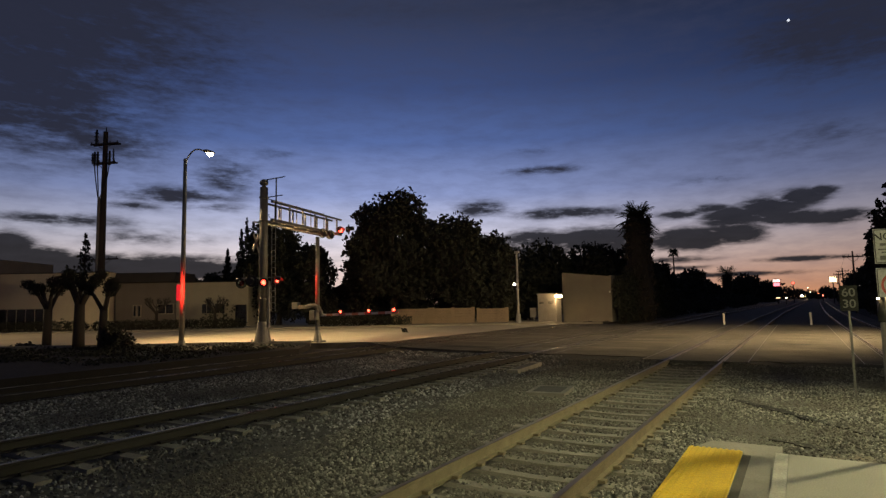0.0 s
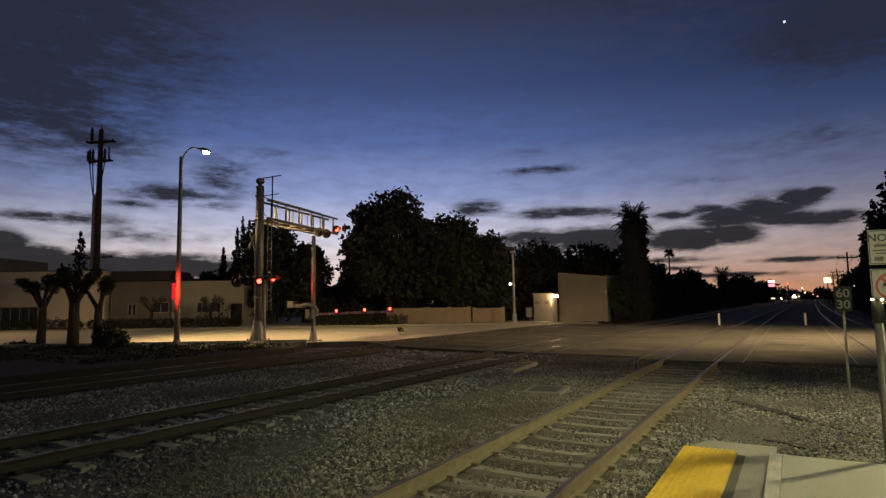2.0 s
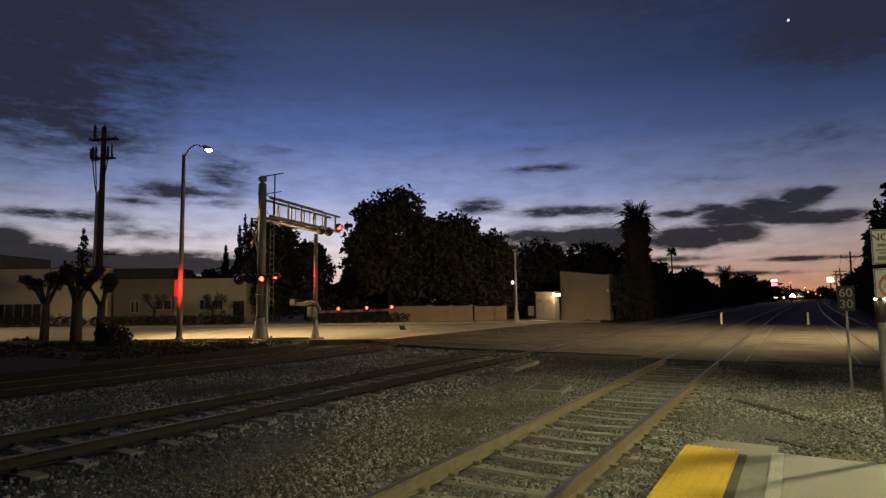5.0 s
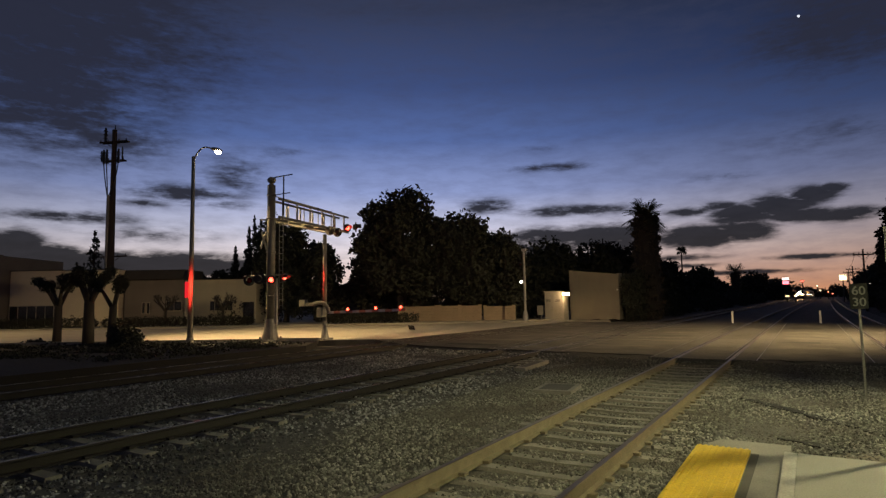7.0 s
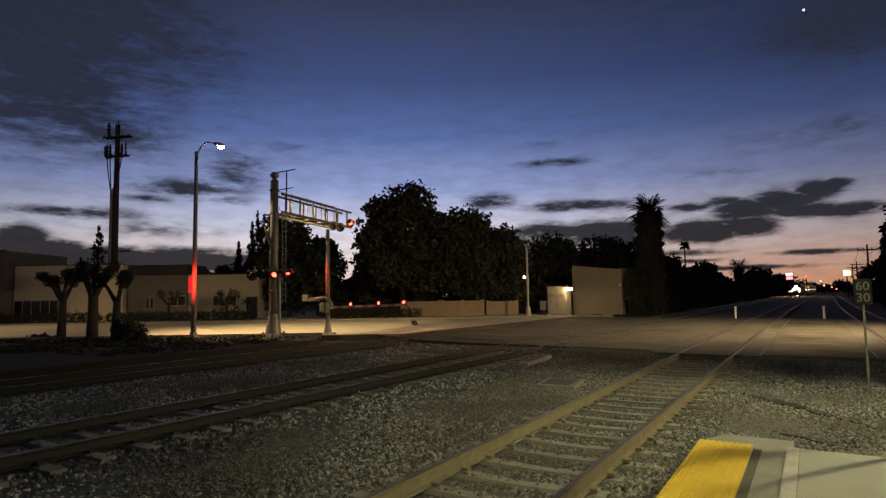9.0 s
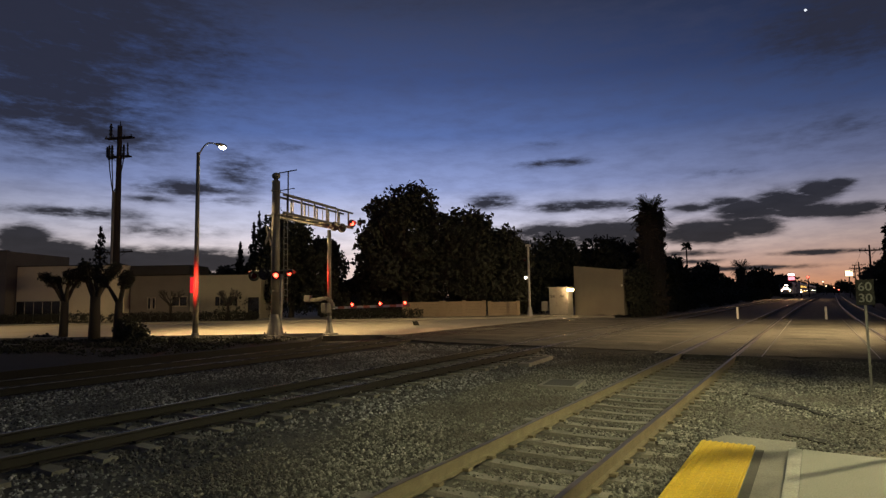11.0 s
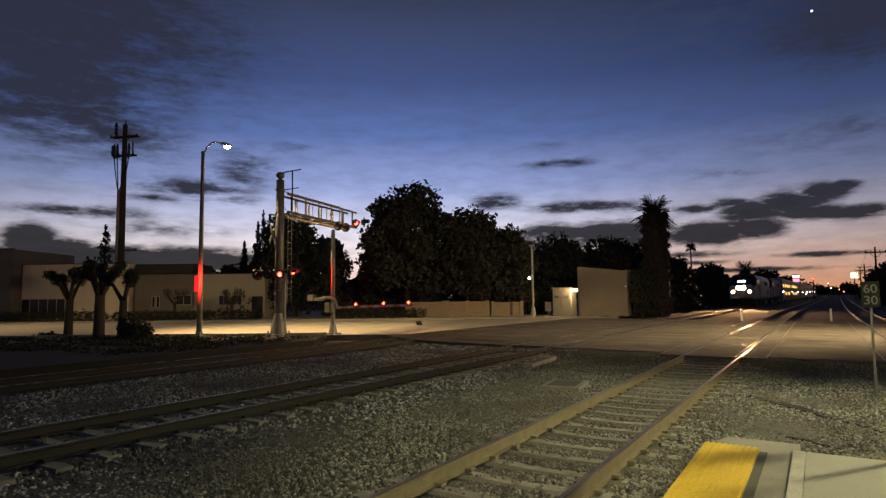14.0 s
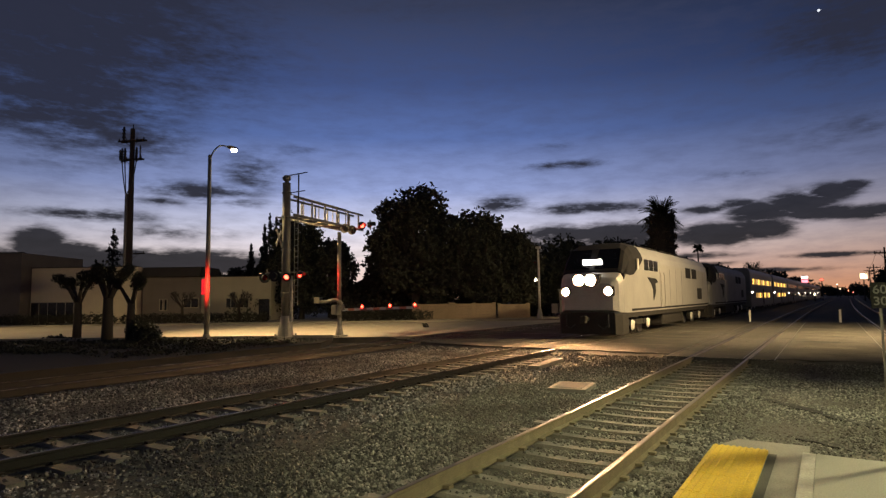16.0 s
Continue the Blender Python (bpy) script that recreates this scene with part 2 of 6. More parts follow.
M_WOOD = surface("creosoted_wood", (0.055, 0.042, 0.032), (0.03, 0.024, 0.019), 0.9, 0, 2, 25, 0.5, stretch=(4, 4, 0.4))
M_BARK = surface("bark", (0.045, 0.038, 0.031), (0.025, 0.021, 0.017), 0.95, 0, 3, 20, 1.0, stretch=(2, 2, 0.5))
M_LEAF = islands("dark_leaves", (0.020, 0.024, 0.017), (0.032, 0.037, 0.024), 0.9)
M_NEEDLE = islands("conifer_leaves", (0.010, 0.013, 0.009), (0.024, 0.029, 0.018), 0.85)
M_PALM = islands("palm_fronds", (0.025, 0.035, 0.015), (0.07, 0.08, 0.03), 0.7)
M_SKIRT = islands("dead_fronds", (0.040, 0.034, 0.027), (0.090, 0.072, 0.052), 0.9)
M_STUCCO = surface("cream_stucco", (0.60, 0.55, 0.41), (0.50, 0.455, 0.34), 0.9, 0, 0.7, 40, 0.3)
M_STUCCO2 = surface("grey_stucco", (0.36, 0.335, 0.265), (0.28, 0.26, 0.205), 0.9, 0, 0.7, 40, 0.3)
M_BLOCK = surface("block_wall", (0.36, 0.29, 0.20), (0.27, 0.215, 0.15), 0.9, 0, 1.2, 40, 0.4, vary=0.2)
M_STUCCO3 = surface("brown_stucco", (0.15, 0.138, 0.125), (0.11, 0.10, 0.092), 0.9, 0, 0.7, 40, 0.3)
M_STUCCO4 = surface("weathered_stucco", (0.215, 0.20, 0.165), (0.16, 0.15, 0.125), 0.9, 0, 0.7, 40, 0.3)
M_ROOF = surface("dark_roofing", (0.035, 0.033, 0.032), (0.022, 0.021, 0.02), 0.9, 0, 1, 25, 0.5)
M_GLASS = surface("dark_window_glass", (0.02, 0.022, 0.026), (0.012, 0.013, 0.016), 0.12, 0, 2, 10, 0.0)
M_CABINET = surface("cabinet_paint", (0.30, 0.295, 0.265), (0.23, 0.225, 0.20), 0.55, 0.1, 2, 40, 0.05)
M_RED = glowing("red_lens_lit", (1.0, 0.030, 0.016), 22)
M_REDDIM = surface("red_lens_dark", (0.16, 0.012, 0.012), (0.10, 0.01, 0.01), 0.2, 0, 5, 20, 0)
M_LAMP = glowing("lamp_lens", (1.0, 0.86, 0.60), 60)
M_WARM = glowing("wall_lamp_lens", (1.0, 0.68, 0.30), 30)

# ---- mesh helpers ----


def part(name, bm, material, parent=None, label="", smooth=False):
    me = bpy.data.meshes.new(name)
    bm.normal_update()
    bm.to_mesh(me)
    bm.free()
    me.materials.append(material)
    if smooth:
        for p in me.polygons:
            p.use_smooth = True
    ob = new(name, me)
    if parent:
        ob.parent = parent
    return tagged(ob, label)


def empty(name, m, label, category, group="", kind=""):
    ob = new(name)
    ob.matrix_world = m
    return tagged(ob, label, category, group, kind)


def share(ob, parent, m, name=None):
    """Another object on the same mesh."""
    c = new(name or ob.name.split(".")[0], ob.data)
    c.parent = parent
    c.matrix_basis = m
    return c


def box(bm, x, y, z, sx, sy, sz, m=None, bevel=0.0):
    """A box of full sizes about its centre."""
    t = pose(x, y, z) @ Matrix.Diagonal((sx, sy, sz, 1))
    r = bmesh.ops.create_cube(bm, size=1, matrix=(m @ t) if m else t)
    if bevel:
        es = list({e for v in r["verts"] for e in v.link_edges})
        bmesh.ops.bevel(bm, geom=es, offset=bevel, segments=2, profile=0.6, affect="EDGES")
    return bm


def rod(bm, a, b, r0, r1=None, seg=10):
    a, b = Vector(a), Vector(b)
    d = b - a
    m = Matrix.Translation((a + b) / 2) @ d.to_track_quat("Z", "Y").to_matrix().to_4x4()
    bmesh.ops.create_cone(bm, cap_ends=True, segments=seg, radius1=r0, radius2=r0 if r1 is None else r1, depth=d.length, matrix=m)
    return bm


def tube(bm, points, r, seg=8):
    for a, b in zip(points, points[1:]):
        rod(bm, a, b, r, r, seg)
    return bm


def ball(bm, p, r, squash=(1, 1, 1), seg=12):
    bmesh.ops.create_uvsphere(bm, u_segments=seg, v_segments=max(6, seg // 2), radius=r,
                              matrix=Matrix.Translation(p) @ Matrix.Diagonal((*squash, 1)))
    return bm


def poly(bm, outline, z0, z1):
    """A prism over an outline in the plan."""
    lo = [bm.verts.new((x, y, z0)) for x, y in outline]
    hi = [bm.verts.new((x, y, z1)) for x, y in outline]
    n = len(lo)
    bm.faces.new(hi)
    bm.faces.new(lo[::-1])
    for i in range(n):
        bm.faces.new((lo[i], lo[(i + 1) % n], hi[(i + 1) % n], hi[i]))
    bmesh.ops.recalc_face_normals(bm, faces=bm.faces)
    return bm


def new_bm():
    return bmesh.new()


def mesh_from(name, verts, faces, material, parent=None, label=""):
    me = bpy.data.meshes.new(name)
    me.from_pydata(verts, [], faces)
    me.materials.append(material)
    ob = new(name, me)
    if parent:
        ob.parent = parent
    return tagged(ob, label)


# ---- the ground, road and platform ----
def bend(y):
    """How far the railway swings to the right beyond the straight."""
    u = y - 71.0
    return 0.0222 * (u + math.sqrt(u * u + 900)) / 2 - 0.0222 * (-71 + math.sqrt(71 * 71 + 900)) / 2


TRACKS = {"near": -2.85, "main": -9.13, "far": -15.9, "siding": 2.85}
ROAD_U = Vector((-0.853, -0.523))
ROAD_N = Vector((-0.523, 0.853))
KERB0 = Vector((-16.5, 47.2))


def beside(s, d, z=0.0):
    """A place s metres along the far kerb to the west and d metres behind it."""
    p = KERB0 + ROAD_U * s + ROAD_N * d
    return Vector((p.x, p.y, z))


ROAD = [(70, 19.6), (0.4, 19.6), (-7.2, 20.2), (-15.5, 21.5), (-18.5, 23.6), (-20.2, 22.45), (-22.9, 20.9), (-70, -8.0),
        (-90, 2.1), (-55.6, 23.2), (-16.5, 47.2), (-12, 46.3), (-3.8, 45.4), (70, 45.4)]


def ground():
    g = new_bm()
    s = 2500
    vs = [g.verts.new(p) for p in ((-s, -s, -0.30), (s, -s, -0.30), (s, s, -0.30), (-s, s, -0.30))]
    g.faces.new(vs)
    tagged(part("ground", g, M_SOIL), "dark bare soil beside the railway at dusk", "ground", kind="structure")
    b = new_bm()
    poly(b, [(9.0, -60), (9.0, 19.45), (1.4, 19.45), (-7.2, 20.1), (-15.5, 21.4), (-18.0, 19.0), (-18.6, -60)], -0.295, -0.235)
    tagged(part("ballast_bed", b, M_BALLAST), "grey crushed-stone ballast bed under the tracks", "ballast", kind="structure")
    b = new_bm()
    poly(b, [(5.0, 45.4), (-3.8, 45.4), (-11.8, 46.25), (-11.8, 150), (-9, 400), (-4, 700), (22, 700), (14, 400), (6.5, 150)], -0.295, -0.19)
    tagged(part("ballast_bed", b, M_BALLAST), "dark ballast bed beyond the crossing", "ballast", kind="structure")
    b = new_bm()
    rnd = random.Random(3)
    ragged = [(9 - 0.45 * i, 19.62 + max(0.0, -1.6 - (9 - 0.45 * i)) * 0.10 + rnd.uniform(-0.16, 0.16)) for i in range(52)]
    poly(b, [ROAD[0]] + ragged + ROAD[3:], -0.29, -0.012)
    b2 = new_bm()
    poly(b2, [(-17.6, 24.2), (-20.2, 22.5), (-22.9, 20.95), (-70, -7.9), (-90, 2.1), (-55.6, 23.15), (-17.0, 46.8)], -0.02, -0.006)
    tagged(part("street", b2, M_STREET), "pale concrete street lit by the street lamp", "street", kind="structure")
    r = new_bm()
    edge = [(9.0, 19.7), (1.4, 19.7), (-2.0, 19.7), (-7.2, 20.3), (-15.5, 21.6), (-18.0, 22.0)]
    lo = [r.verts.new((x, y - 1.5, -0.240)) for x, y in edge]
    hi = [r.verts.new((x, y, -0.03)) for x, y in edge]
    for i in range(len(edge) - 1):
        r.faces.new((lo[i], lo[i + 1], hi[i + 1], hi[i]))
    bmesh.ops.recalc_face_normals(r, faces=r.faces)
    tagged(part("ballast_slope", r, M_SOIL), "grimy earth ramped up to the road edge", "ballast", kind="structure")
    tagged(part("road", b, M_ASPHALT), "worn asphalt road across the railway, lit by street lamps", "road", kind="structure")


ground()


def platform():
    b = new_bm()
    poly(b, [(-1.16, -40), (-1.16, 7.25), (-0.98, 7.74), (-0.27, 7.74), (-0.27, 7.31), (9, 7.31), (9, -40)], -0.29, 0.17)
    p = tagged(part("platform", b, M_COPING), "low concrete station platform with a yellow tactile edge", "platform", kind="structure")
    b = new_bm()
    poly(b, [(-0.20, -40), (-0.20, 7.27), (9, 7.27), (9, -40)], 0.168, 0.20)
    part("slab", b, M_CONCRETE, p, "pale smooth concrete slab")
    b = new_bm()
    poly(b, [(-0.32, -40), (-0.32, 7.30), (-0.205, 7.30), (-0.205, -40)], 0.168, 0.196)
    part("painted_line", b, M_LINE, p, "worn white painted line")
    b = new_bm()
    poly(b, [(-0.622, -40), (-0.622, 7.16), (-0.545, 7.16), (-0.545, -40)], 0.1, 0.174)
    part("edge_strip", b, M_STRIP, p, "dark rubber strip beside the tactile tiles")
    return p


PLATFORM_OB = platform()


ROUND_HEAD = [(-0.0375, -0.022), (-0.0355, -0.011), (-0.027, -0.0035), (-0.014, -0.0008), (0.0, 0.0), (0.014, -0.0008), (0.027, -0.0035), (0.0355, -0.011), (0.0375, -0.022)]
FLAT_HEAD = [(-0.036, -0.009), (-0.034, -0.006), (-0.024, 0.0), (-0.012, 0.0), (0.0, 0.0), (0.012, 0.0), (0.024, 0.0), (0.034, -0.006), (0.036, -0.009)]


def track(key, y0, y1, label, near=None, ties=True):
    cx = TRACKS[key]
    t = empty("railway_track", pose(0, 0, 0), label, "railway track", "railway tracks", kind="structure")
    ys = [y0 + (y1 - y0) * (i / 60) ** 1.6 for i in range(61)] if y1 - y0 > 100 else [y0, y1]
    prof = [(-0.07, -0.17), (0.07, -0.17), (0.07, -0.155), (0.015, -0.14), (0.015, -0.045), (0.036, -0.03), (0.036, -0.006),
            (-0.036, -0.006), (-0.036, -0.03), (-0.015, -0.045), (-0.015, -0.14), (-0.07, -0.155)]
    for side in (-0.755, 0.755):
        verts, faces = [], []
        n = len(prof)
        for y in ys:
            verts += [(cx + side + bend(y) + px, y, pz) for px, pz in prof]
        for i in range(len(ys) - 1):
            for j in range(n):
                a, b = i * n + j, i * n + (j + 1) % n
                faces.append((a, b, b + n, a + n))
        # Main and far rails take the darkened copy, shade painted in.
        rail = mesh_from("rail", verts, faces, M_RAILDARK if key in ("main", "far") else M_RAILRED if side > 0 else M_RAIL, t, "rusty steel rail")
        verts, faces = [], []
        for y in ys:
            x = cx + side + bend(y)
            verts += [(x + dx, y, dz) for dx, dz in (ROUND_HEAD if y > 47 and key != "near" else FLAT_HEAD)]
        n = len(FLAT_HEAD)
        for i in range(len(ys) - 1):
            for j in range(n - 1):
                faces.append((i * n + j, i * n + j + 1, i * n + j + 1 + n, i * n + j + n))
        mesh_from("running_face", verts, faces, M_RAILWORN if key == "near" else M_RAILTOP, rail, "polished steel top of the rail")
    if not ties:
        return t
    tb = new_bm()
    pts = [(-1.28, 0.115, 0.11), (-0.45, 0.11, 0.10), (0, 0.095, 0.085), (0.45, 0.11, 0.10), (1.28, 0.115, 0.11)]
    rings = []
    for x, w, top in pts:
        rings.append([tb.verts.new(v) for v in ((x, -w, -0.12), (x, -w * 0.82, top - 0.12), (x, w * 0.82, top - 0.12), (x, w, -0.12))])
    for r, s in zip(rings, rings[1:]):
        for j in range(3):
            tb.faces.new((r[j], s[j], s[j + 1], r[j + 1]))
    tb.faces.new(rings[0])
    tb.faces.new(rings[-1][::-1])
    bmesh.ops.recalc_face_normals(tb, faces=tb.faces)
    first = None
    clip = new_bm()
    box(clip, 0, 0, 0, 0.085, 0.10, 0.036, bevel=0.006)
    clip_first = None
    y = near[0]
    rnd = random.Random(5)
    while y < near[1]:
        m = pose(cx + bend(y) + rnd.uniform(-.02, .02), y, -0.165 + rnd.uniform(-.006, .006), 0, 0, rnd.uniform(-.6, .6))
        if first is None:
            first = part("tie", tb, M_TIE, t, "pale weathered concrete tie")
            first.matrix_basis = m
        else:
            share(first, t, m, "tie")
        for o in (-0.755 - 0.11, -0.755 + 0.11, 0.755 - 0.11, 0.755 + 0.11):
            cm = pose(cx + o, y + rnd.uniform(-.01, .01), -0.145, 0, 0, 0)
            if clip_first is None:
                # Main line clips are painted dark for the same missing lamplight.
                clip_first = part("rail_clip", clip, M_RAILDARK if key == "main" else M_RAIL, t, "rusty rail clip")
                clip_first.matrix_basis = cm
            else:
                share(clip_first, t, cm, "rail_clip")
        y += 0.61
    return t


track("near", -20, 700, "straight track on concrete ties beside the platform", (3.0, 19.0))
track("main", -40, 900, "main line track on concrete ties that the train uses", (-6.0, 20.0))
track("far", -40, 60, "unlit outer siding sunk in dark ballast", (0, 0.5))
track("siding", 20, 250, "polished siding rails beyond the road", (46.0, 46.5))

# ---- plants ----


def leaves(name, blobs, size, material, parent, seed, label="", flat=0.6):
    """Clumps of small bent leaves: blobs are (centre, radii, count)."""
    rng = np.random.default_rng(seed)
    out_v, out_f, base = [], [], 0
    for c, r, n in blobs:
        d = rng.normal(size=(n, 3))
        d /= np.linalg.norm(d, axis=1)[:, None]
        rad = rng.uniform(0.25, 1.0, n) ** 0.45
        lump = 1 + 0.22 * np.sin(d[:, 0] * 5 + c[0]) * np.cos(d[:, 2] * 6 + c[1]) + 0.16 * np.sin(d[:, 1] * 9 + c[2])
        p = np.array(c) + d * (rad * lump)[:, None] * np.array(r)
        a = rng.normal(size=(n, 3))
        a /= np.linalg.norm(a, axis=1)[:, None]
        b = np.cross(a, rng.normal(size=(n, 3)))
        b /= np.linalg.norm(b, axis=1)[:, None]
        s = size * rng.uniform(0.5, 1.3, n)[:, None]
        nrm = np.cross(a, b) * s * 0.25
        quad = np.stack([p - a * s, p - b * s * flat + nrm, p + a * s, p + b * s * flat + nrm], axis=1)
        out_v.append(quad.reshape(-1, 3))
        i = np.arange(n)[:, None] * 4 + base
        out_f.append(np.concatenate([i + np.array([[0, 1, 2]]), i + np.array([[0, 2, 3]])], axis=1).reshape(-1, 3))
        base += 4 * n
    return mesh_from(name, np.concatenate(out_v).tolist(), np.concatenate(out_f).tolist(), material, parent, label)


def limbs(bm, start, spread, rise, n, r, seed):
    rnd = random.Random(seed)
    for i in range(n):
        a = 6.283 * (i + rnd.random() * 0.6) / n
        mid = Vector(start) + Vector((math.cos(a) * spread * 0.4, math.sin(a) * spread * 0.4, rise * 0.55))
        end = mid + Vector((math.cos(a) * spread * 0.5, math.sin(a) * spread * 0.5, rise * rnd.uniform(0.3, 0.6)))
        rod(bm, start, mid, r, r * 0.7, 7)
        rod(bm, mid, end, r * 0.7, r * 0.25, 7)


def broad_tree(where, height, radius, trunk_h, label, seed, n=5000, size=0.3, group="dark trees", material=None):
    t = empty("tree", Matrix.Translation(where), label, "tree", group)
    b = new_bm()
    rod(b, (0, 0, -0.3), (0.1, 0, trunk_h), radius * 0.085 + 0.08, radius * 0.06 + 0.04, 10)
    limbs(b, (0.1, 0, trunk_h * 0.95), radius * 0.8, height * 0.45, 6, radius * 0.05, seed)
    part("trunk", b, M_BARK, t)
    rnd = random.Random(seed)
    blobs = []
    k = 15
    for i in range(k):
        a, q = i * 2.4, (i + 0.5) / k
        rr = radius * 0.68 * math.sin(math.pi * (0.20 + 0.63 * q)) * rnd.uniform(0.7, 1.05)
        z = trunk_h * 0.75 + (height - trunk_h * 0.75) * (0.10 + 0.78 * q)
        s = radius * rnd.uniform(0.30, 0.46)
        blobs.append(((math.cos(a) * rr, math.sin(a) * rr, z), (s, s, s * 0.85), n // (k + 1)))
    zc = trunk_h * 0.8 + (height - trunk_h * 0.8) * 0.48
    blobs.append(((0, 0, zc), (radius * 0.66, radius * 0.66, (height - trunk_h) * 0.42), n // 3))
    leaves("crown", blobs, size, material or M_LEAF, t, seed)
    return t


def conifer(where, height, radius, label, seed, n=1800, size=0.22, material=None, group="dark trees"):
    t = empty("tree", Matrix.Translation(where), label, "tree", group)
    b = new_bm()
    rod(b, (0, 0, -0.3), (0, 0, height * 0.95), radius * 0.12 + 0.05, 0.03, 8)
    part("trunk", b, M_BARK, t)
    blobs = []
    rnd = random.Random(seed)
    k = 12
    for i in range(k):
        q = i / (k - 1)
        s = radius * (1 - q) ** 0.75 * rnd.uniform(0.8, 1.1) + 0.08
        a = rnd.uniform(0, 6.28)
        blobs.append(((math.cos(a) * s * 0.25, math.sin(a) * s * 0.25, height * (0.10 + 0.86 * q)), (s, s, height * 0.075),
                      max(20, int(n / k * (1.6 - 1.2 * q)))))
    leaves("crown", blobs, size, material or M_NEEDLE, t, seed)
    return t


def frond(bm, root, az, up, length, width):
    """A drooping fan of narrow leaflets along a bent stalk."""
    d = Vector((math.cos(az), math.sin(az), 0))
    side = Vector((-d.y, d.x, 0))
    p = [Vector(root) + d * (length * q) + Vector((0, 0, up * length * q - 0.5 * length * q * q)) for q in (0, 0.25, 0.5, 0.75, 1.0)]
    for a, c in zip(p, p[1:]):
        rod(bm, a, c, 0.03, 0.02, 4)
    for i in range(1, 9):
        q = 0.3 + 0.7 * i / 8
        o = Vector(root) + d * (length * q) + Vector((0, 0, up * length * q - 0.5 * length * q * q))
        w = width * (1.0 - 0.55 * q)
        for s in (-1, 1):
            tip = o + side * (s * w) + d * (w * 0.7) + Vector((0, 0, -w * 0.35))
            vs = [bm.verts.new(v) for v in (o - d * 0.06, tip, o + d * 0.08)]
            bm.faces.new(vs)


def palm(where, height, skirt_r, skirt_from, label, seed, crown=1.9, trunk_r=0.3, group="palms"):
    t = empty("palm_tree", Matrix.Translation(where), label, "palm", group)
    b = new_bm()
    rod(b, (0, 0, -0.3), (0, 0, height - crown * 0.4), trunk_r * 1.2, trunk_r * 0.8, 10)
    part("trunk", b, M_BARK, t)
    rnd = random.Random(seed)
    b = new_bm()
    for i in range(110):
        u = rnd.uniform(-0.5, 2.6)
        frond(b, (0, 0, height - crown * 0.66), rnd.uniform(0, 6.28), u, crown * rnd.uniform(0.66, 0.92) / math.sqrt(1 + (u - 0.4) ** 2), crown * 0.26)
    part("crown", b, M_PALM, t, "spiky green fan fronds")
    if skirt_r:
        blobs = []
        k = 9
        for i in range(k):
            q = i / (k - 1)
            z = skirt_from + (height - crown * 0.84 - skirt_from) * q
            s = skirt_r * (0.94 - 0.05 * q)
            blobs.append(((0, 0, z), (s, s, (height - skirt_from) / k * 0.8), 1100))
        b = new_bm()
        rod(b, (0, 0, skirt_from), (0, 0, height - crown * 0.66), skirt_r * 0.9, skirt_r * 0.84, 14)
        part("dead_frond_mass", b, M_BARK, t, "packed dead fronds round the trunk")
        leaves("skirt", blobs, 0.30, M_SKIRT, t, seed, "thick skirt of dead hanging fronds", 0.3)
    return t


def bush(where, radii, label, seed, n=900, size=0.12, category="shrub", group="shrubs", material=None):
    t = empty("shrub", Matrix.Translation(where), label, category, group)
    b = new_bm()
    for i in range(5):
        a = i * 1.26
        rod(b, (0, 0, -0.3), (math.cos(a) * radii[0] * 0.4, math.sin(a) * radii[1] * 0.4, radii[2]), 0.05, 0.02, 6)
    part("stems", b, M_BARK, t)
    rnd = random.Random(seed)
    blobs = [((rnd.uniform(-.5, .5) * radii[0], rnd.uniform(-.5, .5) * radii[1], radii[2] * rnd.uniform(0.4, 1.1)),
              (radii[0] * 0.6, radii[1] * 0.6, radii[2] * 0.6), n // 7) for _ in range(7)]
    leaves("foliage", blobs, size, material or M_LEAF, t, seed)
    return t


def pollard(where, height, label, seed, arms=5, lean=0.0, thick=0.3):
    """A hard-pruned street tree: a stout trunk and knuckled stumps of limbs."""
    t = empty("pollarded_tree", Matrix.Translation(where), label, "tree", "pollarded trees")
    rnd = random.Random(seed)
    b = new_bm()
    fork = height * 0.56
    rod(b, (0, 0, -0.3), (lean, 0, fork), thick * 1.12, thick * 0.88, 12)
    part("trunk", b, M_BARK, t, "stout dark trunk", True)
    tips = []
    for i in range(arms):
        a = 6.283 * i / arms + rnd.uniform(-.3, .3)
        r = rnd.uniform(0.45, 0.95)
        b = new_bm()
        k1 = Vector((lean + math.cos(a) * r * 0.5, math.sin(a) * r * 0.5, fork + (height - fork) * 0.42))
        k2 = Vector((lean + math.cos(a) * r, math.sin(a) * r, height * rnd.uniform(0.86, 0.97)))
        rod(b, (lean, 0, fork - 0.15), k1, thick * 0.6, thick * 0.42, 9)
        rod(b, k1, k2, thick * 0.42, thick * 0.36, 9)
        ball(b, k2, thick * 0.5, (1, 1, 0.9), 9)
        part("limb", b, M_BARK, t, "", True)
        tips += [(tuple(k2), (0.32, 0.32, 0.26), 380), (tuple(k1.lerp(k2, 0.5)), (0.25, 0.25, 0.28), 160)]
    for i, tip in enumerate(tips):
        leaves("regrowth", [tip], 0.09, M_NEEDLE, t, seed + i, "short twiggy regrowth", 0.25)
    return t


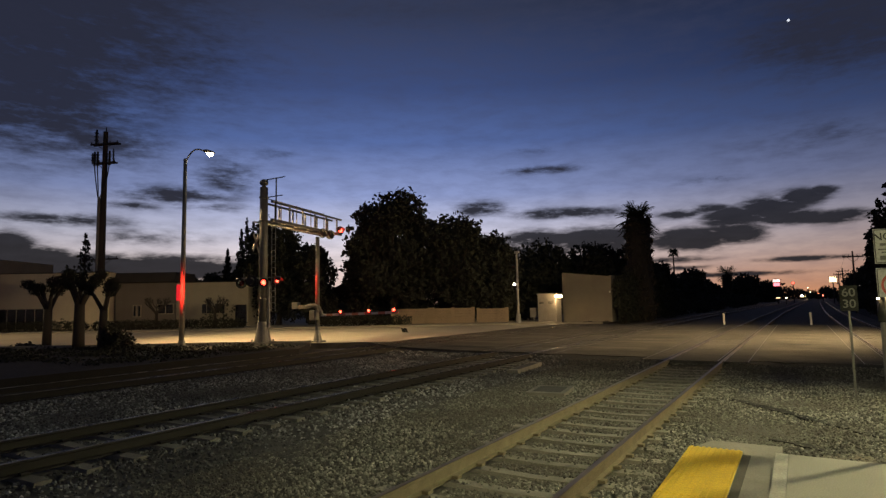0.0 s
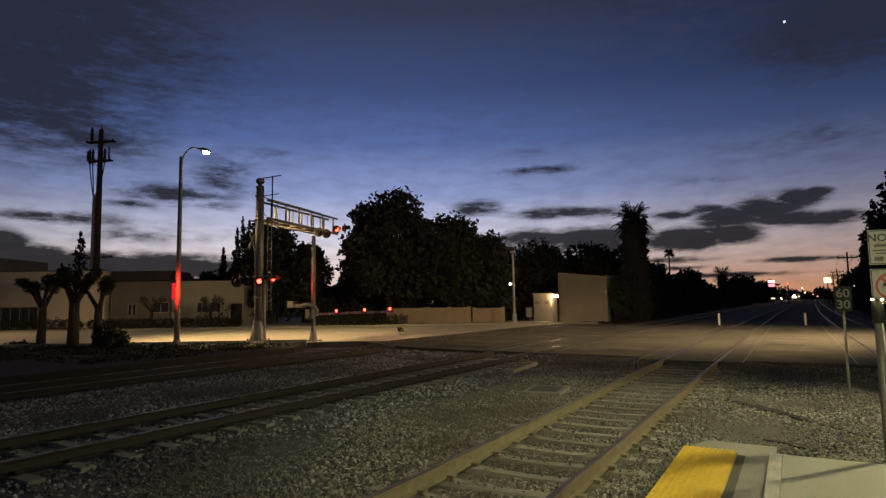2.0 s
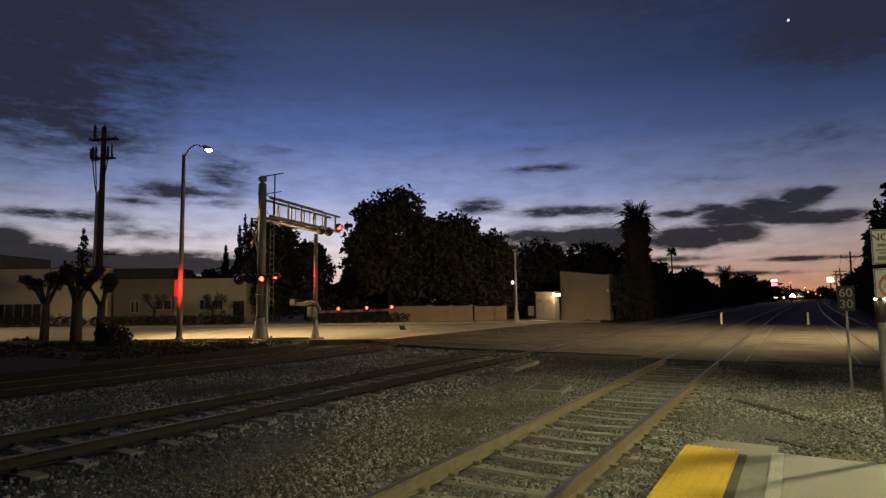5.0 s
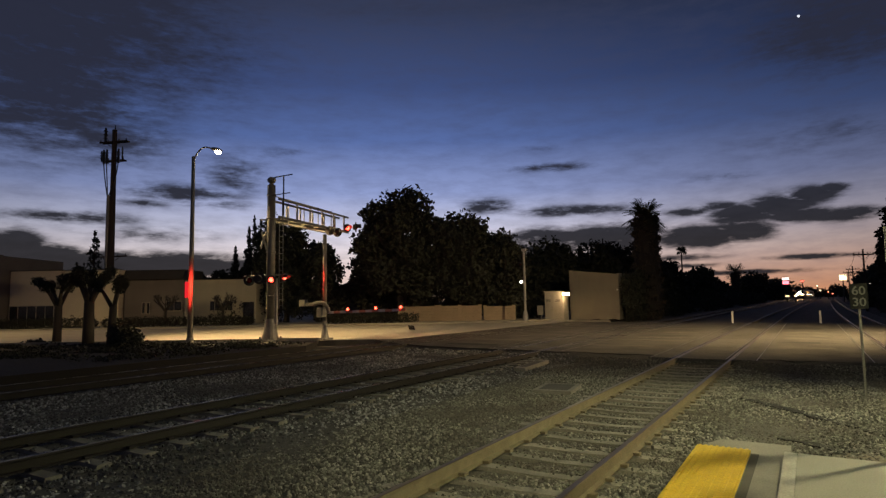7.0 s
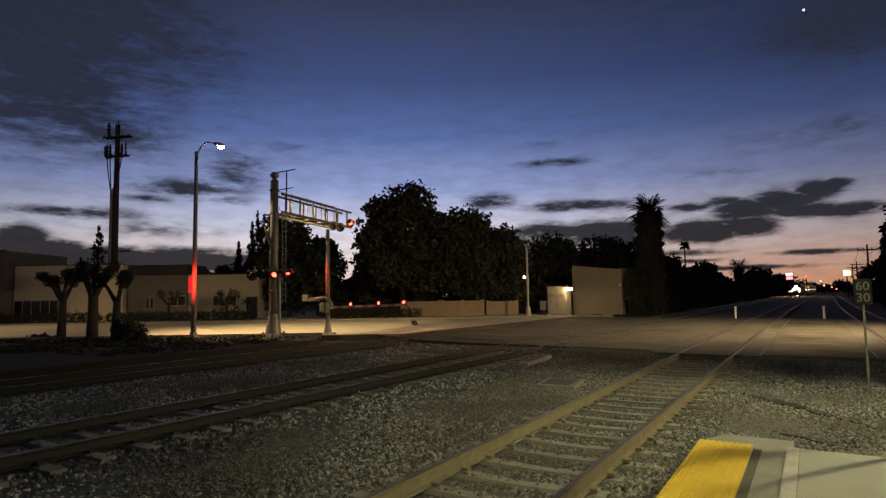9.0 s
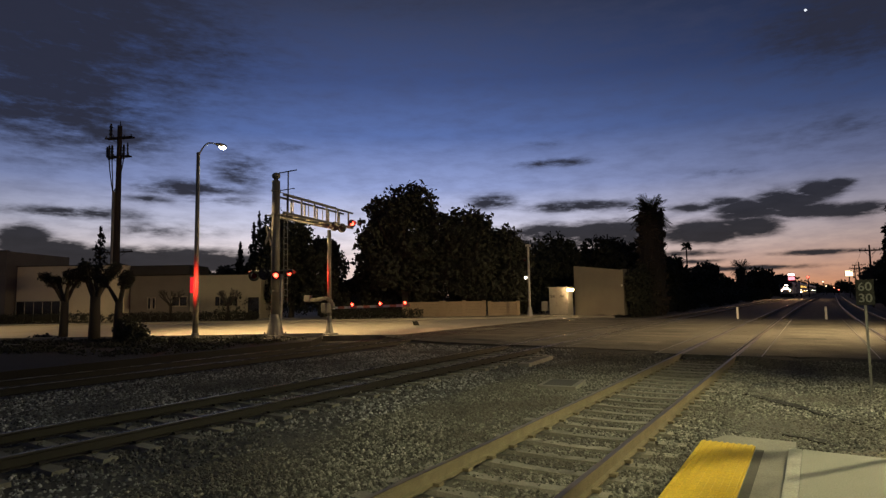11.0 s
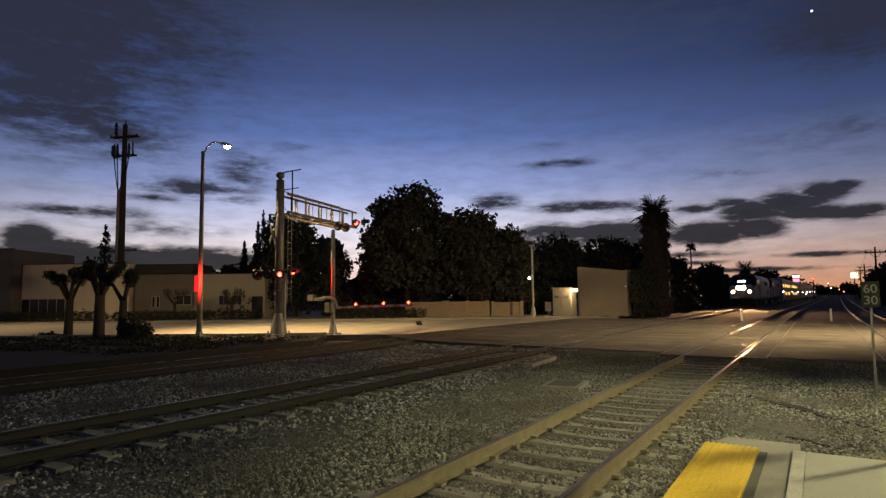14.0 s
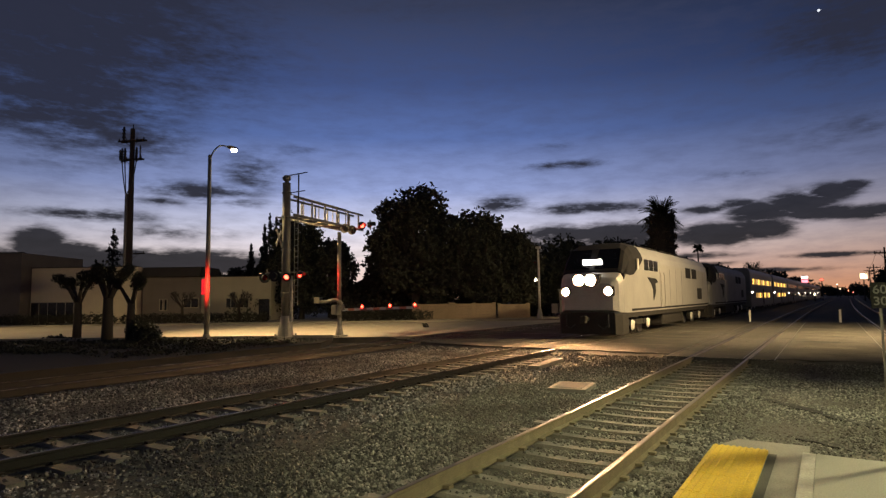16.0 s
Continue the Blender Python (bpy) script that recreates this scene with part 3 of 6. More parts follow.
broad_tree((-32.4, 45.2, -0.3), 12.9, 5.1, 3.0, "large dark broad-leaved tree with an open ragged crown", 11, 12000, 0.24)
broad_tree((-27.6, 48.2, -0.3), 10.5, 4.2, 2.2, "dense dark rounded tree beside the large one", 12, 9000, 0.24)
broad_tree((-24.7, 50.3, -0.3), 8.8, 2.9, 1.6, "smaller dark tree at the end of the clump", 38, 5000, 0.24)
broad_tree((-34.0, 49.0, -0.3), 6.6, 3.4, 1.2, "dark low tree under the large one", 9, 4500, 0.24)
p = beside(30, 15)
broad_tree((p.x, p.y, -0.3), 6.4, 2.8, 1.2, "dark round tree behind the grey building", 5, 3000, 0.22)
p = beside(35, 15)
broad_tree((p.x, p.y, -0.3), 5.9, 2.6, 1.2, "dark low tree behind the grey building", 4, 3000, 0.22)
broad_tree((-31.5, 56.0, -0.3), 7.4, 4.0, 1.0, "dark tree behind the garden wall", 7, 4000, 0.26)
broad_tree((-25.0, 58.0, -0.3), 6.4, 3.6, 1.0, "dark low tree behind the garden wall", 6, 3500, 0.26)
broad_tree((-43.4, 41.4, -0.3), 10.3, 3.3, 1.4, "dark bushy tree behind the signal gantry", 13, 6500, 0.22)
broad_tree((-40.6, 42.8, -0.3), 8.4, 2.9, 1.4, "dark spreading tree behind the signal gantry", 14, 6000, 0.22)
broad_tree((-36.6, 46.0, -0.3), 7.3, 2.8, 1.2, "dark low tree behind the signal gantry", 8, 4000, 0.22)
broad_tree((-48.6, 44.1, -0.3), 12.2, 2.2, 1.2, "dark upright tree behind the low building", 15, 4500, 0.22)
broad_tree((-52.0, 43.8, -0.3), 6.6, 2.3, 1.2, "dark shorter tree behind the low building", 16, 3500, 0.22)
for i, (x, y, h, r) in enumerate(((-51.3, 44.2, 11.5, 1.1), (-52.6, 44.6, 10.6, 0.9), (-50.0, 44.0, 10.9, 1.0), (-53.6, 43.6, 8.2, 0.9))):
    conifer((x, y, -0.3), h, r, "dark narrow upright tree behind the low building", 170 + i, 1500, 0.2)
conifer((-64.5, 34.2, -0.3), 10.0, 1.9, "small dark conifer behind the cream building", 17, 900, 0.22)
conifer((-72, 33, -0.3), 6.6, 0.9, "slender cypress behind the cream building", 18, 700, 0.2)
conifer((-69.5, 35, -0.3), 6.9, 0.8, "slender cypress far behind the cream building", 19, 700, 0.2)
for i, (x, y, h, r) in enumerate([(-24.5, 62, 8.6, 4.5), (-20.5, 66, 8.4, 4.2), (-17.5, 64, 7.6, 3.6), (-29, 60, 8.2, 4.0), (-15.0, 74, 6.6, 3.0)]):
    broad_tree((x, y, -0.3), h, r, 2.0, "dark tree in a belt behind the railway buildings", 20 + i, 3600, 0.3)
palm((-13.35, 60, -0.3), 11.6, 1.34, 1.0, "thick shaggy fan palm with a skirt of dead fronds", 31, 2.5, 0.4)
palm((-20.3, 120, -0.3), 11.7, 0, 0, "tall thin far-off fan palm", 32, 1.25, 0.15)
palm((-20.1, 215, -0.3), 12.6, 1.6, 3.5, "far-off feathery palm above the hedges", 33, 4.2, 0.35)
palm((-44.0, 46.0, -0.3), 7.0, 0, 0, "low palm peeping over a roof", 34, 1.8, 0.2)
for i, (x, y, h, r) in enumerate([(-14.5, 66, 5.0, 2.6), (-15.8, 84, 4.6, 2.6), (-17.8, 98, 4.8, 3.2), (-22, 134, 5.4, 4), (-21.2, 150, 9.2, 4.0), (-26.5, 150, 6.9, 4.4), (-23, 185, 6.2, 5),
                                   (-14.0, 205, 9.2, 4.9), (-20, 245, 6, 7), (-11.5, 290, 8.6, 6.5), (-30, 118, 5.6, 5), (-14.2, 320, 6, 7)]):
    broad_tree((x, y, -0.3), h, r, 1.0, "dark far tree along the railway", 40 + i, 2600, 0.34 + y * 0.0012, "far trees")
for i, (x, y, h, r) in enumerate([(9.6, 62, 14.0, 4.3), (9.9, 48, 16.0, 4.4), (9.9, 82, 11.2, 4.0), (11.5, 100, 8.6, 3.6), (12.5, 130, 8, 4.5), (14, 38, 13.5, 4.5), (15, 170, 8, 6), (20, 260, 9, 9)]):
    broad_tree((x, y, -0.3), h, r, 1.4, "dark tall tree on the north side of the railway", 60 + i, 4200, 0.30 + y * 0.001, "far trees")
for i in range(16):
    x = -16 + i * 6.5 + (i % 3)
    broad_tree((x, 560 + 25 * ((i * 5) % 4), -0.3), 6.0 + 1.6 * ((i * 7) % 4), 6.5, 0.6, "hazy far tree on the skyline", 190 + i, 500, 0.9, "skyline trees")
for i in range(7):
    p = beside(3.5 + i * 4.6, 8.5 + (i % 2))
    bush((p.x, p.y, -0.1), (2.6, 2.6, 1.7 + 0.4 * (i % 3)), "dark dense shrub under the trees", 150 + i, 1800, 0.16, group="shrubs")
for i in range(14):
    y = 50 + i * 11
    if i == 0:
        continue
    bush((-13.4 - 0.02 * i + bend(y) - (0.8 if i % 2 else 0), y, -0.3), (1.6, 5.8, 1.5 + 0.25 * (i % 3)), "dark scrub along the railway fence", 80 + i, 1100, 0.2, group="railway scrub")
    if i > 1:
        bush((6.9 + bend(y) + (0.6 if i % 2 else 0), y, -0.3), (1.4, 5.8, 1.4 + 0.3 * (i % 3)), "dark scrub beside the siding", 100 + i, 1000, 0.2, group="railway scrub")


def bare_tree(where, height, label, seed):
    """A leafless tree: forking branches, each level thinner."""
    t = empty("bare_tree", Matrix.Translation(where), label, "tree", "bare trees")
    rnd = random.Random(seed)
    b = new_bm()
    rod(b, (0, 0, -0.2), (0, 0, height * 0.45), 0.16, 0.12, 8)
    part("trunk", b, M_BARK, t)
    for i in range(5):
        b = new_bm()

        def fork(p, d, length, r, level):
            q = p + d * length
            rod(b, p, q, r, r * 0.7, 5)
            if level:
                for _ in range(3):
                    e = (d + Vector((rnd.uniform(-.7, .7), rnd.uniform(-.7, .7), rnd.uniform(-.2, .5)))).normalized()
                    fork(q, e, length * rnd.uniform(0.6, 0.8), r * 0.6, level - 1)
        a = i * 1.26
        fork(Vector((0, 0, height * 0.42)), Vector((math.cos(a) * 0.7, math.sin(a) * 0.7, 0.8)).normalized(), height * 0.2, 0.08, 3)
        part("bough", b, M_BARK, t)


bare_tree((-16.6, 67, -0.3), 9.0, "bare leafless tree beside the shaggy palm", 5)
bare_tree((-18.6, 70, -0.3), 8.6, "bare leafless tree above the dark belt", 6)
bare_tree((-44.6, 35.0, 0.0), 3.2, "small bare street tree before the grey building", 7)
bare_tree((-49.0, 32.3, 0.0), 3.2, "small bare street tree by the grey wall", 8)
pollard((-33.3, 15.9, -0.05), 3.55, "pollarded street tree with stubby knuckled limbs", 1, 4, 0.05, 0.20)
pollard((-30.3, 15.9, -0.05), 3.85, "stout pollarded street tree with spreading stumps", 2, 5, 0.0, 0.25)
pollard((-27.8, 15.6, -0.05), 3.4, "leaning pollarded street tree with few stumps", 3, 3, 0.15, 0.18)
bush((-13.85, 55.6, -0.2), (0.85, 1.7, 2.9), "tall dark shrub against the railway building", 133, 2400, 0.16)
bush((-13.9, 58.4, -0.2), (0.85, 1.8, 2.9), "tall dark shrub behind the railway building", 134, 2400, 0.16)
bush((-27.0, 15.9, -0.1), (1.1, 0.8, 0.72), "low dark shrub at the foot of the pollarded trees", 130, 1400, 0.09)
bush((-33.0, 15.0, -0.2), (1.6, 0.6, 0.28), "low dark ground cover by the kerb", 131, 700, 0.09)
bush((-22.4, 32.3, -0.05), (0.25, 0.2, 0.22), "tiny weed tuft on the road edge", 132, 120, 0.06)


def hedge(s0, s1, d, h, label, seed):
    mid = beside((s0 + s1) / 2, d, -0.05)
    t = empty("hedge", Matrix.Translation(mid) @ pose(0, 0, 0, 0, 0, math.degrees(math.atan2(ROAD_U.y, ROAD_U.x))), label, "hedge", "clipped hedges")
    L = s1 - s0
    rnd = random.Random(seed)
    blobs = [((-L / 2 + (i + 0.5) * 0.8, rnd.uniform(-.08, .08), h * 0.5), (0.62, 0.5, h * 0.5 * rnd.uniform(0.95, 1.08)), 420) for i in range(int(L / 0.8))]
    leaves("foliage", blobs, 0.075, M_NEEDLE, t, seed)


hedge(13.0, 21.6, 2.6, 0.95, "dark clipped hedge behind the kerb", 140)
hedge(27.2, 40.0, 2.6, 0.98, "dark clipped hedge before the low building", 141)
hedge(40.6, 56.0, 2.6, 1.02, "dark clipped hedge before the cream building", 142)

# ---- buildings ----
TURN = math.degrees(math.atan2(-ROAD_U.y, -ROAD_U.x))


def window(parent, x, z, w, h, y=0.0, mullions=1):
    """A frame with its mullions in one piece, and the dark pane behind it."""
    b = new_bm()
    xs = [0.0, 0.06]
    for i in range(mullions):
        c = w * (i + 1) / (mullions + 1)
        xs += [c - 0.02, c + 0.02]
    xs += [w - 0.06, w]
    zs = [0.0, 0.06, h - 0.06, h]
    grid = [[b.verts.new((x - w / 2 + gx, y - 0.065, z - h / 2 + gz)) for gz in zs] for gx in xs]
    for i in range(len(xs) - 1):
        for k in range(3):
            if k != 1 or i % 2 == 0:
                b.faces.new((grid[i][k], grid[i + 1][k], grid[i + 1][k + 1], grid[i][k + 1]))
    bmesh.ops.recalc_face_normals(b, faces=b.faces)
    side = bmesh.ops.extrude_face_region(b, geom=b.faces[:])
    bmesh.ops.translate(b, verts=[v for v in side["geom"] if isinstance(v, bmesh.types.BMVert)], vec=(0, 0.07, 0))
    bmesh.ops.recalc_face_normals(b, faces=b.faces)
    f = part("window", b, M_STUCCO2, parent, "grey-framed dark window")
    b = new_bm()
    box(b, x, y - 0.012, z, w - 0.1, 0.02, h - 0.1)
    part("pane", b, M_GLASS, f)
    return f


def low_building(s0, s1, d, depth, h, label, material, windows, door=None, parapet=0.25):
    """Walls butted round, a flat roof behind a parapet; local x runs east along the front."""
    o = beside(s1, d, -0.1)
    t = empty("commercial_building", Matrix.Translation(o) @ pose(0, 0, 0, 0, 0, TURN), label, "building", "low buildings")
    L = s1 - s0
    for name, x, y, sx, sy in (("wall", L / 2, 0.15, L, 0.3), ("wall", L / 2, depth - 0.15, L, 0.3), ("wall", 0.15, depth / 2, 0.3, depth - 0.6), ("wall", L - 0.15, depth / 2, 0.3, depth - 0.6)):
        b = new_bm()
        box(b, x, y, h / 2, sx, sy, h)
        part(name, b, material, t)
    b = new_bm()
    box(b, L / 2, depth / 2, h - parapet, L - 0.6, depth - 0.6, 0.16)
    part("roof", b, M_ROOF, t, "flat dark roof")
    b = new_bm()
    box(b, L / 2, 0.13, h + 0.035, L + 0.1, 0.44, 0.07)
    part("coping", b, M_ROOF, t, "dark metal coping")
    for x, z, w, hh, mu in windows:
        window(t, x, z, w, hh, 0.0, mu)
    if door:
        b = new_bm()
        box(b, door, -0.02, 1.12, 1.0, 0.06, 2.1)
        part("door", b, M_GLASS, t, "dark glazed door")
    return t


low_building(40.7, 50.8, 6.2, 5, 5.35, "cream stucco flat-roofed commercial building", M_STUCCO, [(2.1, 1.2, 4.2, 1.9, 4)], parapet=0.5)
low_building(34.95, 40.6, 6.9, 4.5, 4.35, "brown stucco building section with small windows", M_STUCCO3,
             [(1.9, 1.75, 0.34, 1.1, 0), (2.32, 1.75, 0.34, 1.1, 0), (4.75, 1.9, 1.5, 0.95, 1)])
low_building(28.2, 34.85, 6.8, 4.5, 4.3, "grey stucco low building with small dark windows", M_STUCCO2,
             [(2.85, 1.85, 1.0, 0.95, 1), (4.05, 1.85, 1.0, 0.95, 1)], 6.0)
MANSARD = empty("mansard_roof", Matrix.Translation(beside(40.6, 6.9, 4.33)) @ pose(0, 0, 0, 0, 0, TURN), "dark sloping roof band above the brown building", "roof")
b = new_bm()
poly(b, [(0.0, -0.35), (5.65, -0.35), (5.65, 4.4), (0.0, 4.4)], 0.0, 0.9)
for v in b.verts:
    if v.co.z > 0.5 and v.co.y < 0:
        v.co.y += 0.5
part("roof_band", b, M_ROOF, MANSARD)
low_building(50.95, 70, 5.0, 9, 6.75, "tall dull stucco building end at the street corner", M_STUCCO3, [(8, 3, 1.2, 1.2, 1)])


def house(where, turn, w, dp, h, ridge, label):
    t = empty("house", Matrix.Translation(where) @ pose(0, 0, 0, 0, 0, turn), label, "house")
    for y, sx, sy, x in ((0.1, w, 0.2, 0), (dp - 0.1, w, 0.2, 0), (dp / 2, 0.2, dp - 0.4, -w / 2 + 0.1), (dp / 2, 0.2, dp - 0.4, w / 2 - 0.1)):
        b = new_bm()
        box(b, x, y, h / 2, sx, sy, h)
        part("wall", b, M_STUCCO2, t)
    b = new_bm()
    o = 0.4
    pts = [(-w / 2 - o, -o, h), (w / 2 + o, -o, h), (w / 2 + o, dp + o, h), (-w / 2 - o, dp + o, h), (0, -o, ridge), (0, dp + o, ridge)]
    v = [b.verts.new(p) for p in pts]
    for f in ((0, 4, 5, 3), (1, 2, 5, 4), (0, 1, 4), (2, 3, 5), (0, 3, 2, 1)):
        b.faces.new([v[i] for i in f])
    part("roof", b, M_ROOF, t, "dark pitched roof")
    window(t, -1.5, 1.7, 1.2, 1.1)
    window(t, 1.5, 1.7, 1.2, 1.1)


house((-39.0, 50.5, -0.1), 31, 10, 9, 3.2, 5.6, "grey gabled house behind the trees")


def block_wall(s0, s1, d, h, label):
    """A garden wall: panels between piers under a cap."""
    o = beside(s1, d, -0.1)
    t = empty("garden_wall", Matrix.Translation(o) @ pose(0, 0, 0, 0, 0, TURN), label, "wall", "garden walls")
    L, n = s1 - s0, max(1, round((s1 - s0) / 2.4))
    first = pier = None
    w = L / n
    rows = 6
    for i in range(n):
        b = new_bm()
        for r in range(rows):
            box(b, 0, 0.0, h * (r + 0.5) / rows, w - 0.3, 0.19, h / rows - 0.012)
        if first is None:
            first = part("panel", b, M_BLOCK, t)
            first.matrix_basis = pose(w * 0.5, 0.2, 0)
        else:
            b.free()
            share(first, t, pose(w * (i + 0.5), 0.2, 0), "panel")
    for i in range(n + 1):
        if pier is None:
            b = new_bm()
            box(b, 0, 0, h / 2 + 0.04, 0.3, 0.32, h + 0.08)
            pier = part("pier", b, M_BLOCK, t)
            pier.matrix_basis = pose(0, 0.2, 0)
        else:
            share(pier, t, pose(w * i, 0.2, 0), "pier")


block_wall(11.3, 14.6, 4.6, 1.5, "tan block garden wall half hidden by a hedge")
block_wall(7.4, 11.0, 4.4, 1.5, "tan block garden wall lit by the street lamp")
block_wall(4.3, 6.9, 5.0, 1.4, "tan block garden wall under the trees")


def relay_building():
    t = empty("railway_building", pose(-19.2, 54.0, -0.1), "plain grey-tan railway building with a sloping parapet", "building")
    W, D = 4.6, 6.0
    for x, y, sx, sy in ((W / 2, D - 0.1, W, 0.2), (0.1, D / 2, 0.2, D - 0.4), (W - 0.1, D / 2, 0.2, D - 0.4)):
        b = new_bm()
        box(b, x, y, 2.1, sx, sy, 4.2)
        part("wall", b, M_STUCCO4, t)
    b = new_bm()
    v = [b.verts.new(p) for p in ((0, 0, 0), (W, 0, 0), (W, 0, 4.1), (0, 0, 4.62), (0, 0.2, 0), (W, 0.2, 0), (W, 0.2, 4.1), (0, 0.2, 4.62))]
    for f in ((0, 1, 2, 3), (7, 6, 5, 4), (0, 4, 5, 1), (1, 5, 6, 2), (2, 6, 7, 3), (3, 7, 4, 0)):
        b.faces.new([v[i] for i in f])
    part("wall", b, M_STUCCO4, t)
    b = new_bm()
    box(b, W / 2, D / 2, 4.05, W - 0.4, D - 0.4, 0.1)
    part("roof", b, M_ROOF, t)
    b = new_bm()
    box(b, W - 0.12, -0.06, 2.7, 0.12, 0.12, 0.16, bevel=0.02)
    part("small_lamp", b, M_WHITE, t, "unlit little wall lamp")
    t = empty("relay_cabinet", pose(-19.35, 50.9, -0.1), "tall pale railway relay cabinet with louvres", "cabinet")
    b = new_bm()
    box(b, 0, 0, 1.3, 1.75, 1.3, 2.5, bevel=0.03)
    body = part("body", b, M_CABINET, t)
    b = new_bm()
    box(b, 0, 0, 2.6, 1.9, 1.45, 0.09, bevel=0.02)
    part("roof", b, M_CABINET, t)
    for x, w in ((-0.45, 0.8), (0.42, 0.8)):
        b = new_bm()
        box(b, x, -0.67, 1.3, w, 0.04, 2.2, bevel=0.01)
        d = part("door", b, M_CABINET, t)
        b = new_bm()
        box(b, x + 0.3, -0.71, 1.25, 0.04, 0.05, 0.18)
        part("handle", b, M_GALV, d)
        b = new_bm()
        for i in range(5):
            box(b, x - 0.05, -0.70, 1.72 + i * 0.045, 0.42, 0.03, 0.022)
        part("louvre", b, M_BLACK, d)
    b = new_bm()
    box(b, 0.95, -0.55, 2.42, 0.22, 0.2, 0.2, bevel=0.02)
    hood = part("wall_lamp", b, M_BLACK, t, "dark bulkhead lamp housing")
    b = new_bm()
    box(b, 1.14, -0.68, 2.36, 0.62, 0.10, 0.20, bevel=0.03)
    part("lens", b, M_WARM, hood, "glowing warm lamp lens")
    t = empty("junction_box", pose(-20.75, 50.6, -0.1), "small grey junction box on a post", "box")
    b = new_bm()
    box(b, 0, 0, 0.95, 0.6, 0.4, 0.85, bevel=0.03)
    part("body", b, M_CABINET, t)
    b = new_bm()
    rod(b, (0, 0, -0.1), (0, 0, 0.55), 0.06)
    part("post", b, M_GALV, t)


relay_building()
lamp("wall_lamp_glow", "POINT", (-18.15, 49.9, 2.2), 240, (1.0, 0.62, 0.28), 0.12)

# ---- poles, lamps and signals ----


def street_lamp(m, h, arm, label, group="street lamps", lens=None, box_on=False):
    """A tapered steel column with a swept arm towards local +x."""
    t = empty("street_lamp", m, label, "street lamp", group)
    b = new_bm()
    rod(b, (0, 0, -0.05), (0, 0, 0.25), 0.19, 0.17, 14)
    box(b, 0, 0, 0.0, 0.46, 0.46, 0.08, bevel=0.01)
    part("base", b, M_GALV, t)
    b = new_bm()
    rod(b, (0, 0, 0.2), (0, 0, h - 0.1), 0.135, 0.085, 14)
    ball(b, (0, 0, h - 0.08), 0.1)
    part("column", b, M_GALV, t, "tapered grey steel column", True)
    b = new_bm()
    pts = [(arm * q, 0, h - 0.30 + (0.55 if not box_on else 0.98) * math.sin(min(q * 2.0, 1.0) * 1.571) ** 0.7) for q in (0, 0.06, 0.14, 0.24, 0.36, 0.5, 0.7)]
    tube(b, pts, 0.04)
    part("arm", b, M_GALV, t)
    hx, _, hz = pts[-1]
    b = new_bm()
    ball(b, (hx + 0.3, 0, hz + 0.02), 0.40, (1.0, 0.42, 0.26), 14)
    part("head", b, M_GALV, t, "cobra-head lamp housing", True)
    b = new_bm()
    ball(b, (hx + 0.38, 0, hz - 0.07), 0.21, (1.0, 0.7, 0.6), 14)
    part("lens", b, lens or M_LAMP, t, "glowing lamp bowl", True)
    if box_on:
        b = new_bm()
        box(b, 0.16, 0.42, 2.62, 0.08, 0.28, 0.8, bevel=0.015)
        part("side_lamp", b, M_REDPLATE, t, "glowing red side lamp strapped to the column")
        b = new_bm()
        box(b, 0.14, 0.17, 2.62, 0.05, 0.34, 0.10)
        part("bracket", b, M_GALV, t)
    return t


M_REDPLATE = glowing("red_side_lamp", (1.0, 0.03, 0.04), 0.75)
street_lamp(pose(-26.15, 18.6, 0.0, 0, 0, 97), 9.35, 1.75, "tall grey street lamp, lit, at the kerb", box_on=True)
street_lamp(pose(-52.2, 12.9, 0.0), 9.3, 2.1, "street lamp farther along the street")
street_lamp(pose(5.6, 31.4, 0.0, 0, 0, -90), 8.8, 1.2, "street lamp beside the level crossing")


def platform_lamp(m):
    t = empty("platform_lamp", m, "platform lamp post with a hooded lamp", "lamp post", "platform lamps")
    b = new_bm()
    rod(b, (0, 0, 0), (0, 0, 5.2), 0.08, 0.06, 12)
    box(b, 0, 0, 0.03, 0.36, 0.36, 0.06)
    part("column", b, M_GALV, t)
    b = new_bm()
    box(b, -0.25, 0, 5.3, 0.8, 0.34, 0.12, bevel=0.03)
    part("head", b, M_GALV, t)
    b = new_bm()
    box(b, -0.3, 0, 5.235, 0.5, 0.26, 0.02)
    part("lens", b, M_LAMP, t)


platform_lamp(pose(2.9, -1.5, 0.2))
platform_lamp(pose(4.72, 12.8, -0.24))


